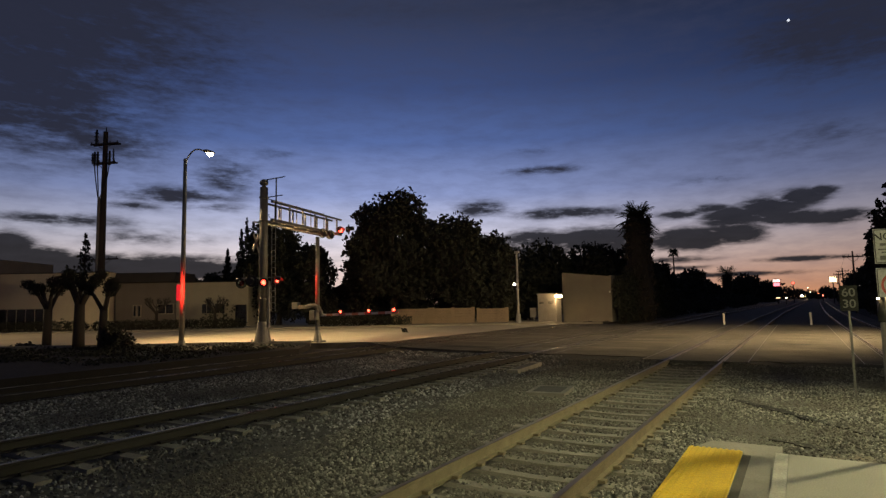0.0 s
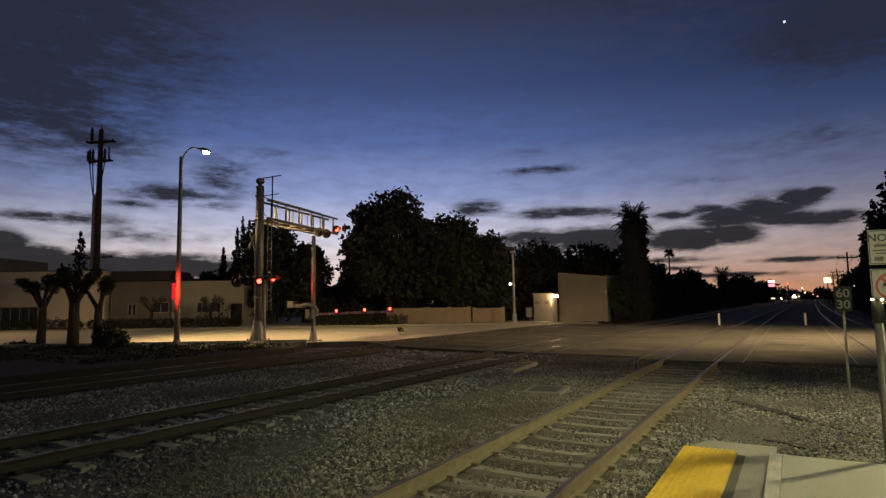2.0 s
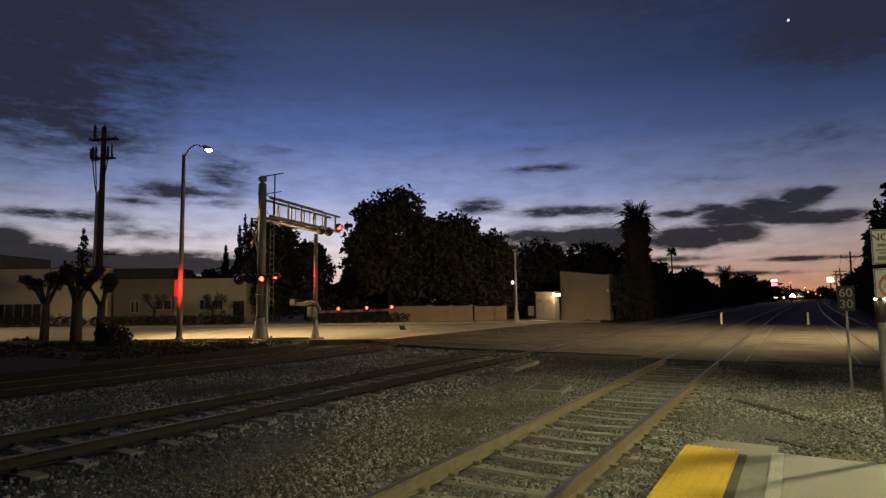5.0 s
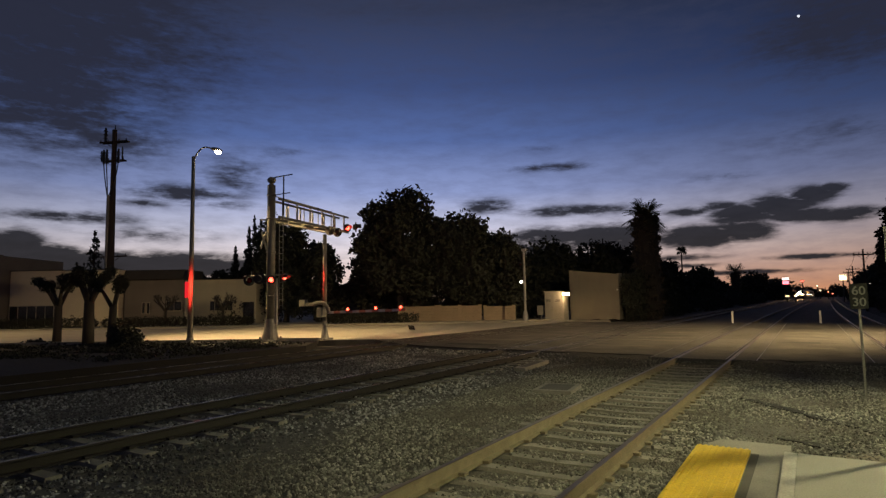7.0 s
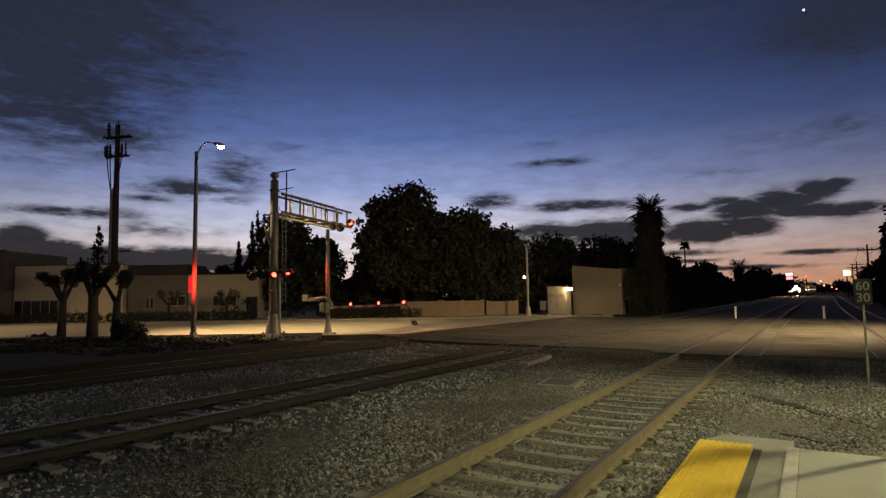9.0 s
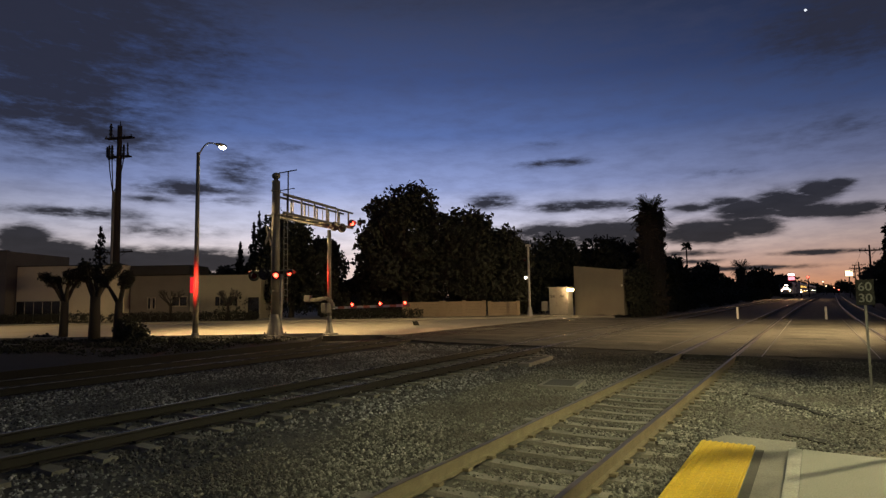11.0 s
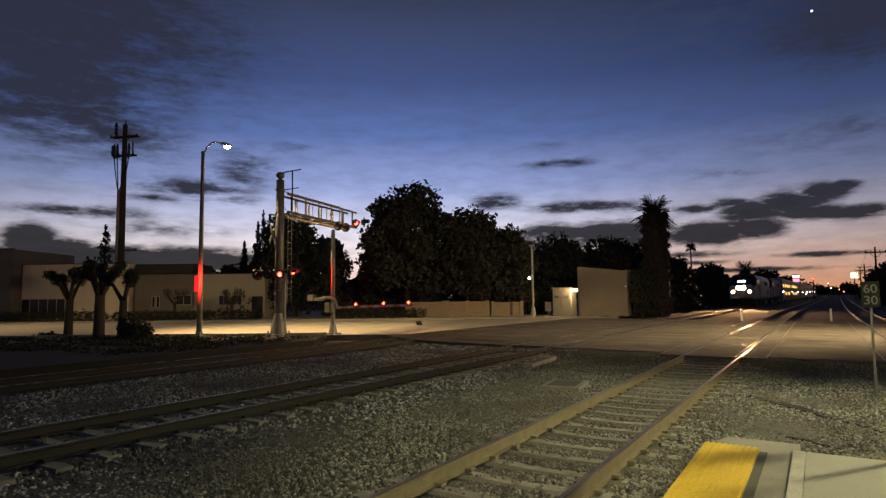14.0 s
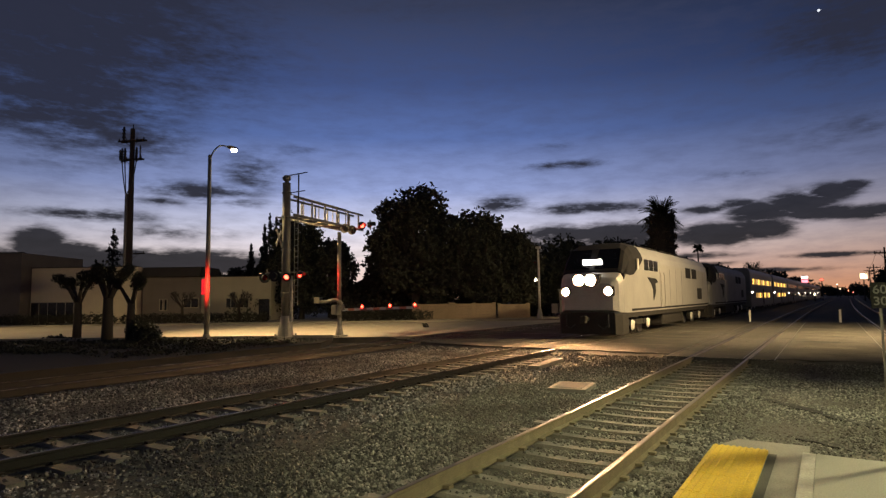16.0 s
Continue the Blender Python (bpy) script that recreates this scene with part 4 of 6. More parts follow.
def flasher(parent, where, turn, lit, name="flasher", size=0.15):
    """A round signal lamp with a dark backing disc and a hood."""
    m = pose(*where, 0, 0, turn)
    b = new_bm()
    bmesh.ops.create_cone(b, cap_ends=True, segments=20, radius1=size * 2.0, radius2=size * 2.0, depth=0.02, matrix=m @ pose(0, 0.04, 0, 90))
    bmesh.ops.create_cone(b, cap_ends=True, segments=16, radius1=size * 1.05, radius2=size * 1.2, depth=0.16, matrix=m @ pose(0, 0.12, 0, 90))
    body = part(name, b, M_BLACK, parent, "black signal lamp with a round backing disc")
    b = new_bm()
    bmesh.ops.create_uvsphere(b, u_segments=16, v_segments=8, radius=size, matrix=m @ pose(0, 0.0, 0) @ Matrix.Diagonal((1, 0.35, 1, 1)))
    part("lens", b, M_RED if lit else M_REDDIM, body, "glowing red lens" if lit else "unlit red lens")
    b = new_bm()
    n = 9
    for i in range(n):
        a = math.pi * i / (n - 1)
        c = m @ Vector((math.cos(a) * size * 1.12, -0.13, math.sin(a) * size * 1.12))
        bmesh.ops.create_cube(b, size=1, matrix=Matrix.Translation(c) @ pose(0, 0, 0, 0, 0, turn) @ pose(0, 0, 0, 0, -math.degrees(a), 0) @ Matrix.Diagonal((0.012, 0.30, size * 0.5, 1)))
    part("hood", b, M_BLACK, body, "black visor")
    return body


def crossbuck(parent, where, turn, length=1.2):
    b = new_bm()
    m = pose(*where, 0, 0, turn)
    for a, y in ((45, 0.0), (-45, 0.026)):
        box(b, 0, y, 0, length, 0.02, 0.22, m @ pose(0, 0, 0, 0, a, 0), bevel=0.004)
    part("crossbuck", b, M_ALU, parent, "crossed boards seen from their bare metal back")


def cantilever_signal():
    """A round mast with a trussed arm over the road, carrying red flashers."""
    t = empty("crossing_signal_gantry", pose(-22.95, 20.84, 0), "silver cantilever crossing signal with red flashers lit", "railway signal", "crossing signals")
    b = new_bm()
    box(b, 0, 0, 0.03, 1.0, 1.0, 0.10, bevel=0.02)
    rod(b, (0, 0, 0.06), (0, 0, 1.1), 0.42, 0.24, 16)
    for x in (-.36, .36):
        for y in (-.36, .36):
            rod(b, (x, y, 0.05), (x, y, 0.22), 0.035)
    part("base", b, M_GALV, t, "flared bolted base")
    b = new_bm()
    rod(b, (0, 0, 1.0), (0, 0, 7.85), 0.215, 0.20, 18)
    for z in (2.2, 4.4, 6.1, 7.3):
        rod(b, (0, 0, z), (0, 0, z + 0.07), 0.24, 0.24, 18)
    part("mast", b, M_ALU, t, "thick round silver mast", True)
    b = new_bm()
    rod(b, (0, 0, 7.8), (0, 0, 7.95), 0.14, 0.10, 12)
    ball(b, (0, 0, 8.1), 0.22, (1, 1, 0.8), 14)
    part("bell", b, M_GALV, t, "rounded warning bell on the mast", True)
    # the arm, local u along the truss
    u = Vector((-1.75, 7.5, 0)).normalized()
    arm_m = Matrix.Rotation(math.atan2(u.y, u.x), 4, "Z")
    L = 7.7
    b = new_bm()
    for z, w in ((7.15, 0.10), (6.22, 0.13)):
        for y in (-0.32, 0.32):
            box(b, L / 2 + 0.1, y, z, L - 0.2, w, w, arm_m)
    part("chord", b, M_ALU, t, "long silver truss tube")
    for i in range(6):
        b = new_bm()
        x = 0.55 + i * 1.32
        for y in (-0.32, 0.32):
            box(b, x, y, 6.69, 0.09, 0.07, 0.83, arm_m)
        box(b, x, 0, 6.2, 0.07, 0.58, 0.07, arm_m)
        part("truss_post", b, M_ALU, t)
    b = new_bm()
    for i in range(26):
        box(b, 0.5 + i * 0.28, 0.62, 6.2, 0.12, 0.5, 0.03, arm_m)
    box(b, L / 2 + 0.2, 0.88, 6.2, L - 0.4, 0.04, 0.08, arm_m)
    part("walkway", b, M_GALV, t, "grated service walkway")
    b = new_bm()
    for i in range(5):
        x = 1.3 + i * 1.6
        rod(b, arm_m @ Vector((x, 0.88, 6.2)), arm_m @ Vector((x, 0.88, 7.65)), 0.03)
    for z in (7.6,):
        rod(b, arm_m @ Vector((1.3, 0.88, z)), arm_m @ Vector((7.7, 0.88, z)), 0.025)
    part("handrail", b, M_GALV, t, "thin service handrail")
    b = new_bm()
    rod(b, (0.55, 0.3, 6.3), (0.55, 0.3, 8.35), 0.035)
    rod(b, (-0.1, 0.3, 8.32), (1.15, 0.3, 8.32), 0.03)
    rod(b, (-0.2, 0.3, 7.40), (1.0, 0.3, 7.40), 0.025)
    rod(b, (-0.1, 0.3, 8.05), (-0.1, 0.3, 8.32), 0.04)
    part("ladder_top", b, M_BLACK, t, "dark pipe frame above the mast")
    b = new_bm()
    for x in (0.27, 0.53):
        rod(b, (x, 0.3, 1.6), (x, 0.3, 6.3), 0.02, 0.02, 6)
    for i in range(16):
        rod(b, (0.27, 0.3, 1.75 + i * 0.29), (0.53, 0.3, 1.75 + i * 0.29), 0.015, 0.015, 6)
    part("ladder", b, M_GALV, t, "thin steel ladder up the mast")
    b = new_bm()
    rod(b, (0.31, 0.10, 0.8), (0.31, 0.10, 3.1), 0.065, 0.065, 10)
    part("conduit", b, M_SIGNWHITE, t, "pale cable conduit beside the mast")
    crossbuck(t, (-0.45, -0.1, 5.05), -60, 1.15)
    b = new_bm()
    rod(b, (-1.75, -0.2, 3.28), (0.95, 0.25, 3.28), 0.035)
    rod(b, (-1.3, -0.1, 3.28), (-1.3, -0.1, 3.5), 0.02)
    part("cross_arm", b, M_GALV, t, "pipe arm that carries the lamps")
    flasher(t, (-1.35, -0.2, 3.05), 60, False, size=0.14)
    flasher(t, (-0.65, -0.15, 3.12), -150, False)
    flasher(t, (0.42, -0.35, 3.02), 40, True, size=0.11)
    flasher(t, (0.72, 0.25, 3.15), 100, True, size=0.12)
    e = arm_m @ Vector((L - 0.4, -0.5, 6.45))
    flasher(t, tuple(e), 72, True, size=0.13)
    e2 = arm_m @ Vector((L - 0.2, -1.0, 6.5))
    flasher(t, tuple(e2), 120, False, size=0.16)
    for x in (5.2, 6.1):
        e = arm_m @ Vector((x, -0.45, 6.05))
        flasher(t, tuple(e), 200, False, size=0.14)
    return t


cantilever_signal()


def crossing_gate():
    t = empty("crossing_gate", pose(-21.05, 22.7, 0), "lowered striped crossing gate with red lamps", "railway signal", "crossing signals")
    b = new_bm()
    box(b, 0, 0, 0.03, 0.6, 0.6, 0.10, bevel=0.02)
    rod(b, (0, 0, 0.06), (0, 0, 0.62), 0.22, 0.12, 12)
    rod(b, (0, 0, 0.55), (0, 0, 0.95), 0.12, 0.12, 12)
    part("base", b, M_GALV, t)
    b = new_bm()
    rod(b, (0, 0, 0.9), (0, 0, 5.35), 0.105, 0.10, 14)
    part("mast", b, M_ALU, t, "slim silver mast", True)
    b = new_bm()
    box(b, 0.02, -0.28, 1.36, 0.36, 0.34, 0.50, bevel=0.05)
    part("mechanism", b, M_ALU, t, "gate motor housing")
    b = new_bm()
    box(b, -0.75, -0.3, 1.78, 0.85, 0.16, 0.18, bevel=0.03)
    box(b, -1.2, -0.3, 1.85, 0.42, 0.22, 0.34, bevel=0.03)
    part("counterweight", b, M_ALU, t, "pale counterweights")
    b = new_bm()
    pts = [(-0.45, -0.34, 1.80), (0.05, -0.34, 1.86), (0.32, -0.34, 1.80), (0.50, -0.34, 1.62), (0.60, -0.34, 1.34)]
    for a, c in zip(pts, pts[1:]):
        rod(b, a, c, 0.10, 0.09, 8)
    part("arm_support", b, M_ALU, t)
    d = Vector((4.35, 0.6, 0.10))
    start = Vector((0.5, -0.34, 1.36))
    n = 12
    turn = math.degrees(math.atan2(d.y, d.x))
    rise = math.degrees(math.asin(d.z / d.length))
    w = M_WHITE
    for i in range(n):
        b = new_bm()
        c = start + d * ((i + 0.5) / n)
        box(b, 0, 0, 0, d.length / n * 0.995, 0.03, 0.12, pose(*c, 0, -rise, turn), bevel=0.004)
        part("stripe", b, M_REFRED if i % 2 else w, t, "red reflective stripe" if i % 2 else "white reflective stripe")
    for q in (0.28, 0.64, 0.95):
        p = start + d * q + Vector((0, 0, 0.13))
        b = new_bm()
        rod(b, p - Vector((0, 0.06, 0)), p + Vector((0, 0.06, 0)), 0.075, 0.075, 12)
        l = part("arm_lamp", b, M_BLACK, t, "small gate-arm lamp")
        b = new_bm()
        ball(b, p - Vector((0, 0.06, 0)), 0.07, (1, 0.6, 1))
        part("lens", b, M_RED, l, "glowing red lens")
    return t


# Red lightened: headlight retroreflection is put into the stripe colour.
M_REFRED = surface("faded_red_reflective", (0.66, 0.27, 0.19), (0.52, 0.20, 0.14), 0.45, 0, 4, 30, 0.05)
crossing_gate()
RED = (1.0, 0.03, 0.015)
lamp("flasher_glow", "SPOT", (-25.65, 17.95, 2.45), 560, RED, 0.05, (-26.15, 18.6, 2.5), 130, 0.5)
lamp("flasher_glow", "SPOT", (-22.2, 21.5, 3.1), 900, RED, 0.06, (-21.05, 22.7, 2.9), 70, 0.8)


def signal_mast():
    t = empty("crossing_signal_mast", pose(-20.65, 46.9, 0), "slim white crossing signal mast beyond the road", "railway signal", "crossing signals")
    b = new_bm()
    rod(b, (0, 0, -0.1), (0, 0, 0.85), 0.26, 0.16, 12)
    part("base", b, M_SIGNWHITE, t)
    b = new_bm()
    rod(b, (0, 0, 0.8), (0, 0, 6.2), 0.10, 0.09, 12)
    part("mast", b, M_SIGNWHITE, t)
    b = new_bm()
    box(b, 0, 0, 6.1, 0.42, 0.2, 0.2, bevel=0.03)
    part("cap", b, M_SIGNWHITE, t)
    flasher(t, (-0.3, -0.1, 4.9), -20, False, size=0.11)
    b = new_bm()
    ball(b, (-0.24, -0.14, 3.35), 0.11, (1, 0.7, 1))
    part("marker_light", b, M_WARMWHITE, t, "small white signal light")
    b = new_bm()
    rod(b, (-0.3, 0, 3.35), (0.1, 0, 3.35), 0.03)
    part("bracket", b, M_SIGNWHITE, t)


M_WARMWHITE = glowing("white_lens", (1.0, 0.85, 0.65), 14)
signal_mast()


def utility_pole(where, h, turn, label, arms=((0.0, 2.6), (0.95, 2.2)), r=0.2, insul=True, risers=False, seed=0):
    t = empty("utility_pole", Matrix.Translation(where) @ pose(0, 0, 0, 0, 0, turn), label, "utility pole", "utility poles")
    b = new_bm()
    rod(b, (0, 0, -0.3), (0, 0, h), r * 1.25, r * 0.75, 10)
    part("pole", b, M_WOOD, t, "dark wooden pole")
    for dz, w in arms:
        b = new_bm()
        box(b, 0, -0.15, h - 0.7 - dz, w, 0.12, 0.15)
        tube(b, [(-w * 0.3, -0.15, h - 0.7 - dz), (0, -0.1, h - 1.4 - dz), (w * 0.3, -0.15, h - 0.7 - dz)], 0.025, 5)
        a = part("cross_arm", b, M_WOOD, t)
        if insul:
            for x in (-0.46, -0.2, 0.2, 0.46):
                b = new_bm()
                rod(b, (x * w, -0.15, h - 0.63 - dz), (x * w, -0.15, h - 0.42 - dz), 0.06, 0.04, 7)
                part("insulator", b, M_BLACK, a)
    if risers:
        for x in (-1.05, -0.7, 0.7):
            b = new_bm()
            rod(b, (x, -0.2, h - 3.6), (x, -0.2, h - 2.1), 0.12, 0.10, 8)
            for k in range(4):
                rod(b, (x, -0.2, h - 3.4 + k * 0.3), (x, -0.2, h - 3.3 + k * 0.3), 0.17, 0.17, 8)
            part("cutout", b, M_BLACK, t, "hanging fuse cut-out")
            b = new_bm()
            tube(b, [(x, -0.2, h - 3.5), (x * 0.85, -0.25, h - 4.6), (x * 0.45 - 0.15, -0.25, h - 6.2), (-0.42, -0.25, h - 7.2)], 0.055, 6)
            part("riser", b, M_BLACK, t, "cable drop down the pole")
        b = new_bm()
        rod(b, (0.05, 0, h - 0.1), (0.05, 0, h + 0.5), 0.07, 0.04, 6)
        part("pole_top", b, M_BLACK, t)
        b = new_bm()
        rod(b, (-0.36, -0.22, -0.2), (-0.36, -0.22, h - 7.0), 0.17, 0.15, 10)
        part("conduit", b, M_GALV, t, "grey cable conduit strapped to the pole")
        for x, z0, z1, r0 in ((1.12, h - 3.3, h - 1.9, 0.07), (-0.95, h - 1.3, h + 0.25, 0.13), (-1.35, h - 3.3, h - 2.2, 0.09)):
            b = new_bm()
            rod(b, (x, -0.15, z0), (x, -0.15, z1), r0, r0 * 0.8, 8)
            for k in range(3):
                z = z0 + (z1 - z0) * (k + 1) / 4
                rod(b, (x, -0.15, z), (x, -0.15, z + 0.09), r0 * 1.6, r0 * 1.6, 8)
            part("surge_arrester", b, M_BLACK, t, "dark ribbed arrester standing on the cross-arm")
        for dz, w in arms:
            b = new_bm()
            box(b, 0, 0.22, h - 0.7 - dz, w * 0.96, 0.13, 0.17)
            part("cross_arm", b, M_WOOD, t, "second arm behind the pole")
    return t


def wires(a, b, sag, n, spread, label):
    """One cable between two points, sagging."""
    for i in range(n):
        o = Vector(((i - (n - 1) / 2) * spread, 0, 0))
        pts = [(Vector(a) + o).lerp(Vector(b) + o, q / 10) - Vector((0, 0, sag * 4 * (q / 10) * (1 - q / 10))) for q in range(11)]
        bm = new_bm()
        tube(bm, pts, 0.018, 4)
        tagged(part("overhead_cable", bm, M_BLACK), label, "cable", "overhead cables")


utility_pole((-61.0, 34.0, -0.3), 20.6, 20, "tall dark utility pole with cross-arms and cable risers", ((0.6, 3.3), (2.6, 2.7)), 0.31, True, True)
utility_pole((-66.0, 37.0, -0.3), 8.4, 15, "lower dark pole with one cross-arm behind the building", ((0.0, 4.2),), 0.12, True)
utility_pole((-29.2, 62.5, -0.3), 10.2, 10, "thin utility pole above the tree belt", ((0.0, 2.0), (0.7, 1.6)), 0.12)
utility_pole((-22.5, 76.5, -0.3), 9.9, 8, "thin utility pole above the dark trees", ((0.0, 2.4), (0.6, 2.4)), 0.12)
utility_pole((-21.0, 86.5, -0.3), 9.6, 8, "thin utility pole beyond the dark trees", ((0.0, 2.0), (0.6, 2.0)), 0.1)
utility_pole((6.0, 90, -0.3), 7.7, 4, "dark utility pole beside the siding", ((0.0, 2.2),), 0.12)
utility_pole((8.0, 150, -0.3), 8.0, 4, "far utility pole along the railway", ((0.0, 2.4), (0.8, 2.0)), 0.14)
utility_pole((9.2, 190, -0.3), 8.6, 4, "farther utility pole along the railway", ((0.0, 2.4), (0.8, 2.0)), 0.14)
wires((6.0, 90, 7.0), (8.0, 150, 7.3), 0.6, 2, 1.6, "thin black overhead cable along the railway")


def marker_post(where, label):
    t = empty("marker_post", Matrix.Translation(where), label, "post", "marker posts")
    b = new_bm()
    box(b, 0, 0, 0.4, 0.13, 0.05, 0.85, bevel=0.01)
    part("blade", b, M_WHITE, t)
    b = new_bm()
    box(b, 0, 0, -0.02, 0.22, 0.14, 0.06)
    part("foot", b, M_BLACK, t)


marker_post((-4.6, 45.5, -0.02), "white flexible marker post at the far road edge")
marker_post((0.53, 45.75, -0.02), "white flexible marker post beside the siding")


def letters(text, size, m, material, parent, name="numeral", label=""):
    cu = bpy.data.curves.new(name, "FONT")
    cu.body, cu.size, cu.align_x, cu.align_y = text, size, "CENTER", "CENTER"
    cu.extrude = 0.002
    cu.materials.append(material)
    cu.offset = size * 0.012
    tmp = bpy.data.objects.new(name, cu)
    scene.collection.objects.link(tmp)
    me = bpy.data.meshes.new_from_object(tmp.evaluated_get(bpy.context.evaluated_depsgraph_get()))
    bpy.data.objects.remove(tmp)
    ob = new(name, me)
    ob.parent = parent
    ob.matrix_basis = m
    return tagged(ob, label)


def speed_sign():
    t = empty("speed_sign", pose(0.83, 14.3, -0.2, 0, 0, 4), "small black railway speed board with pale numerals 60 and 30", "sign")
    b = new_bm()
    box(b, 0.0, 0.04, 0.85, 0.042, 0.042, 1.8)
    part("post", b, M_ALU, t, "grey square post")
    b = new_bm()
    box(b, 0, 0, 1.985, 0.30, 0.02, 0.50, bevel=0.006)
    part("board", b, M_BOARD_BLACK, t, "black board")
    letters("60", 0.235, pose(0, -0.014, 2.09, 90), M_SIGNGREY, t)
    letters("30", 0.235, pose(0, -0.014, 1.865, 90), M_SIGNGREY, t)


M_SIGNGREY = surface("faded_numerals", (0.115, 0.115, 0.108), (0.08, 0.08, 0.075), 0.6, 0, 12, 60, 0.05)
M_SIGNRED = surface("sign_red", (0.45, 0.05, 0.04), (0.34, 0.05, 0.04), 0.5, 0, 8, 50, 0.05)
speed_sign()


def warning_signs():
    t = empty("warning_sign", pose(1.0, 8.8, -0.2, 0, 0, 5), "two white warning plates on a grey post", "sign")
    b = new_bm()
    rod(b, (0.10, 0.045, -0.1), (0.10, 0.045, 2.85), 0.032, 0.032, 10)
    part("post", b, M_GALV, t, "grey round post")
    for z, nm in ((2.615, "notice_plate"), (2.145, "symbol_plate")):
        b = new_bm()
        box(b, 0, 0, z, 0.40, 0.012, 0.42, bevel=0.005)
        p = part(nm, b, M_SIGNWHITE, t, "white metal plate")
        b = new_bm()
        for sx in (-1, 1):
            box(b, sx * 0.188, -0.008, z, 0.008, 0.004, 0.39)
        for sz in (-1, 1):
            box(b, 0, -0.008, z + sz * 0.197, 0.368, 0.004, 0.008)
        part("border", b, M_BLACK, p, "thin black border")
        if nm == "notice_plate":
            letters("NO", 0.125, pose(-0.105, -0.009, z + 0.11, 90), M_BLACK, p, "lettering")
            b = new_bm()
            for zz, x, w, h in ((0.14, 0.1, 0.12, 0.035), (0.085, 0.1, 0.12, 0.03), (0.02, 0.0, 0.28, 0.032), (-0.04, 0, 0.32, 0.016), (-0.075, 0, 0.26, 0.016), (-0.14, -0.10, 0.09, 0.05)):
                box(b, x, -0.008, z + zz, w, 0.003, h)
            part("lettering_bars", b, M_SIGNGREY, p)
        else:
            b = new_bm()
            n = 32
            for i in range(n):
                a = 6.2832 * i / n
                box(b, 0, 0, 0, 0.034, 0.004, 0.026, pose(math.cos(a) * 0.145, -0.009, z + math.sin(a) * 0.145, 0, 90 - math.degrees(a), 0))
            box(b, 0, 0, 0, 0.28, 0.0045, 0.026, pose(0, -0.010, z, 0, 45, 0))
            part("ring", b, M_SIGNRED, p, "dull red prohibition ring and bar")
            b = new_bm()
            box(b, 0, -0.008, z, 0.05, 0.003, 0.18)
            box(b, 0, -0.0075, z + 0.02, 0.16, 0.003, 0.04)
            part("symbol", b, M_BLACK, p)


warning_signs()


def lamp_post():
    """A waist-high pipe with a capped little lamp at the platform's end."""
    t = empty("bollard_lamp", pose(0.725, 7.50, -0.24), "grey pipe post with a dark cap and tiny lamp", "post")
    b = new_bm()
    rod(b, (0, 0, 0), (0, 0, 1.88), 0.042, 0.040, 14)
    rod(b, (0, 0, 0), (0, 0, 0.05), 0.10, 0.08, 14)
    part("pipe", b, M_ALU, t, "grey galvanised pipe", True)
    b = new_bm()
    rod(b, (0, 0, 1.80), (0, 0, 2.02), 0.058, 0.052, 14)
    ball(b, (0, 0, 2.02), 0.053, (1, 1, 0.6))
    cap = part("cap", b, M_BLACK, t, "dark domed cap", True)
    for x in (-0.045, 0.035):
        b = new_bm()
        ball(b, (x, -0.045, 2.035), 0.012)
        part("lens", b, M_WARM, cap, "tiny glowing lens")


lamp_post()


def lit_sign(where, w, h, colour, strength, label, post):
    t = empty("lit_sign", Matrix.Translation(where), label, "sign", "far lit signs")
    b = new_bm()
    box(b, 0, 0, 0, w, 0.3, h, bevel=0.04)
    part("face", b, glowing("far_sign_face", colour, strength), t)
    b = new_bm()
    box(b, 0, 0.2, 0, w + 0.2, 0.12, h + 0.2)
    rod(b, (0, 0.2, -post), (0, 0.2, -h / 2), 0.15)
    part("cabinet", b, M_BLACK, t)


lit_sign((-5.6, 200, 6.6), 1.7, 0.7, (1.0, 0.72, 0.65), 3.0, "far lit white and red shop sign", 7)
lit_sign((-5.6, 200.1, 5.5), 1.6, 0.9, (1.0, 0.18, 0.22), 3.0, "far lit red shop sign", 6)
lit_sign((-1.6, 220, 6.2), 0.7, 0.5, (1.0, 0.08, 0.05), 5.0, "far red signal light on a pole", 6.5)
lit_sign((8.1, 195, 6.4), 1.7, 1.5, (1.0, 0.78, 0.45), 2.5, "far lit cream shop sign", 7)
lit_sign((-5.4, 199.5, 1.6), 1.0, 0.3, (1.0, 0.65, 0.35), 2.5, "far lit low shop front", 2)
for x, y, z, c in ((-3.2, 190, 1.6, (1, .8, .5)), (9.5, 130, 3.6, (1, .85, .7)), (3.4, 330, 6.0, (1, .8, .5)), (4.6, 340, 4.0, (1, .7, .4)), (6.9, 300, 3.0, (1, .2, .1)), (8.5, 300, 2.2, (1, .15, .1)), (7.4, 120, 1.9, (1, .9, .8)), (-20.5, 205, 4.2, (1, .7, .35)), (-16, 195, 1.2, (1, .6, .3))):
    lit_sign((x, y, z), 0.35, 0.35, c, 8.0, "far-off point of town light", z + 0.3)

# ---- small things on the ground ----


def ground_cover(where, sx, sy, label, turn, material):
    t = empty("trackside_slab", Matrix.Translation(where) @ pose(0, 0, 0, 0, 0, turn), label, "slab", "trackside slabs")
    b = new_bm()
    box(b, 0, 0, 0, sx, sy, 0.12, bevel=0.015)
    part("frame", b, material, t)
    b = new_bm()
    box(b, 0, 0, 0.05, sx * 0.74, sy * 0.76, 0.03, bevel=0.004)
    part("lid", b, M_STRIP, t, "dark worn lid")


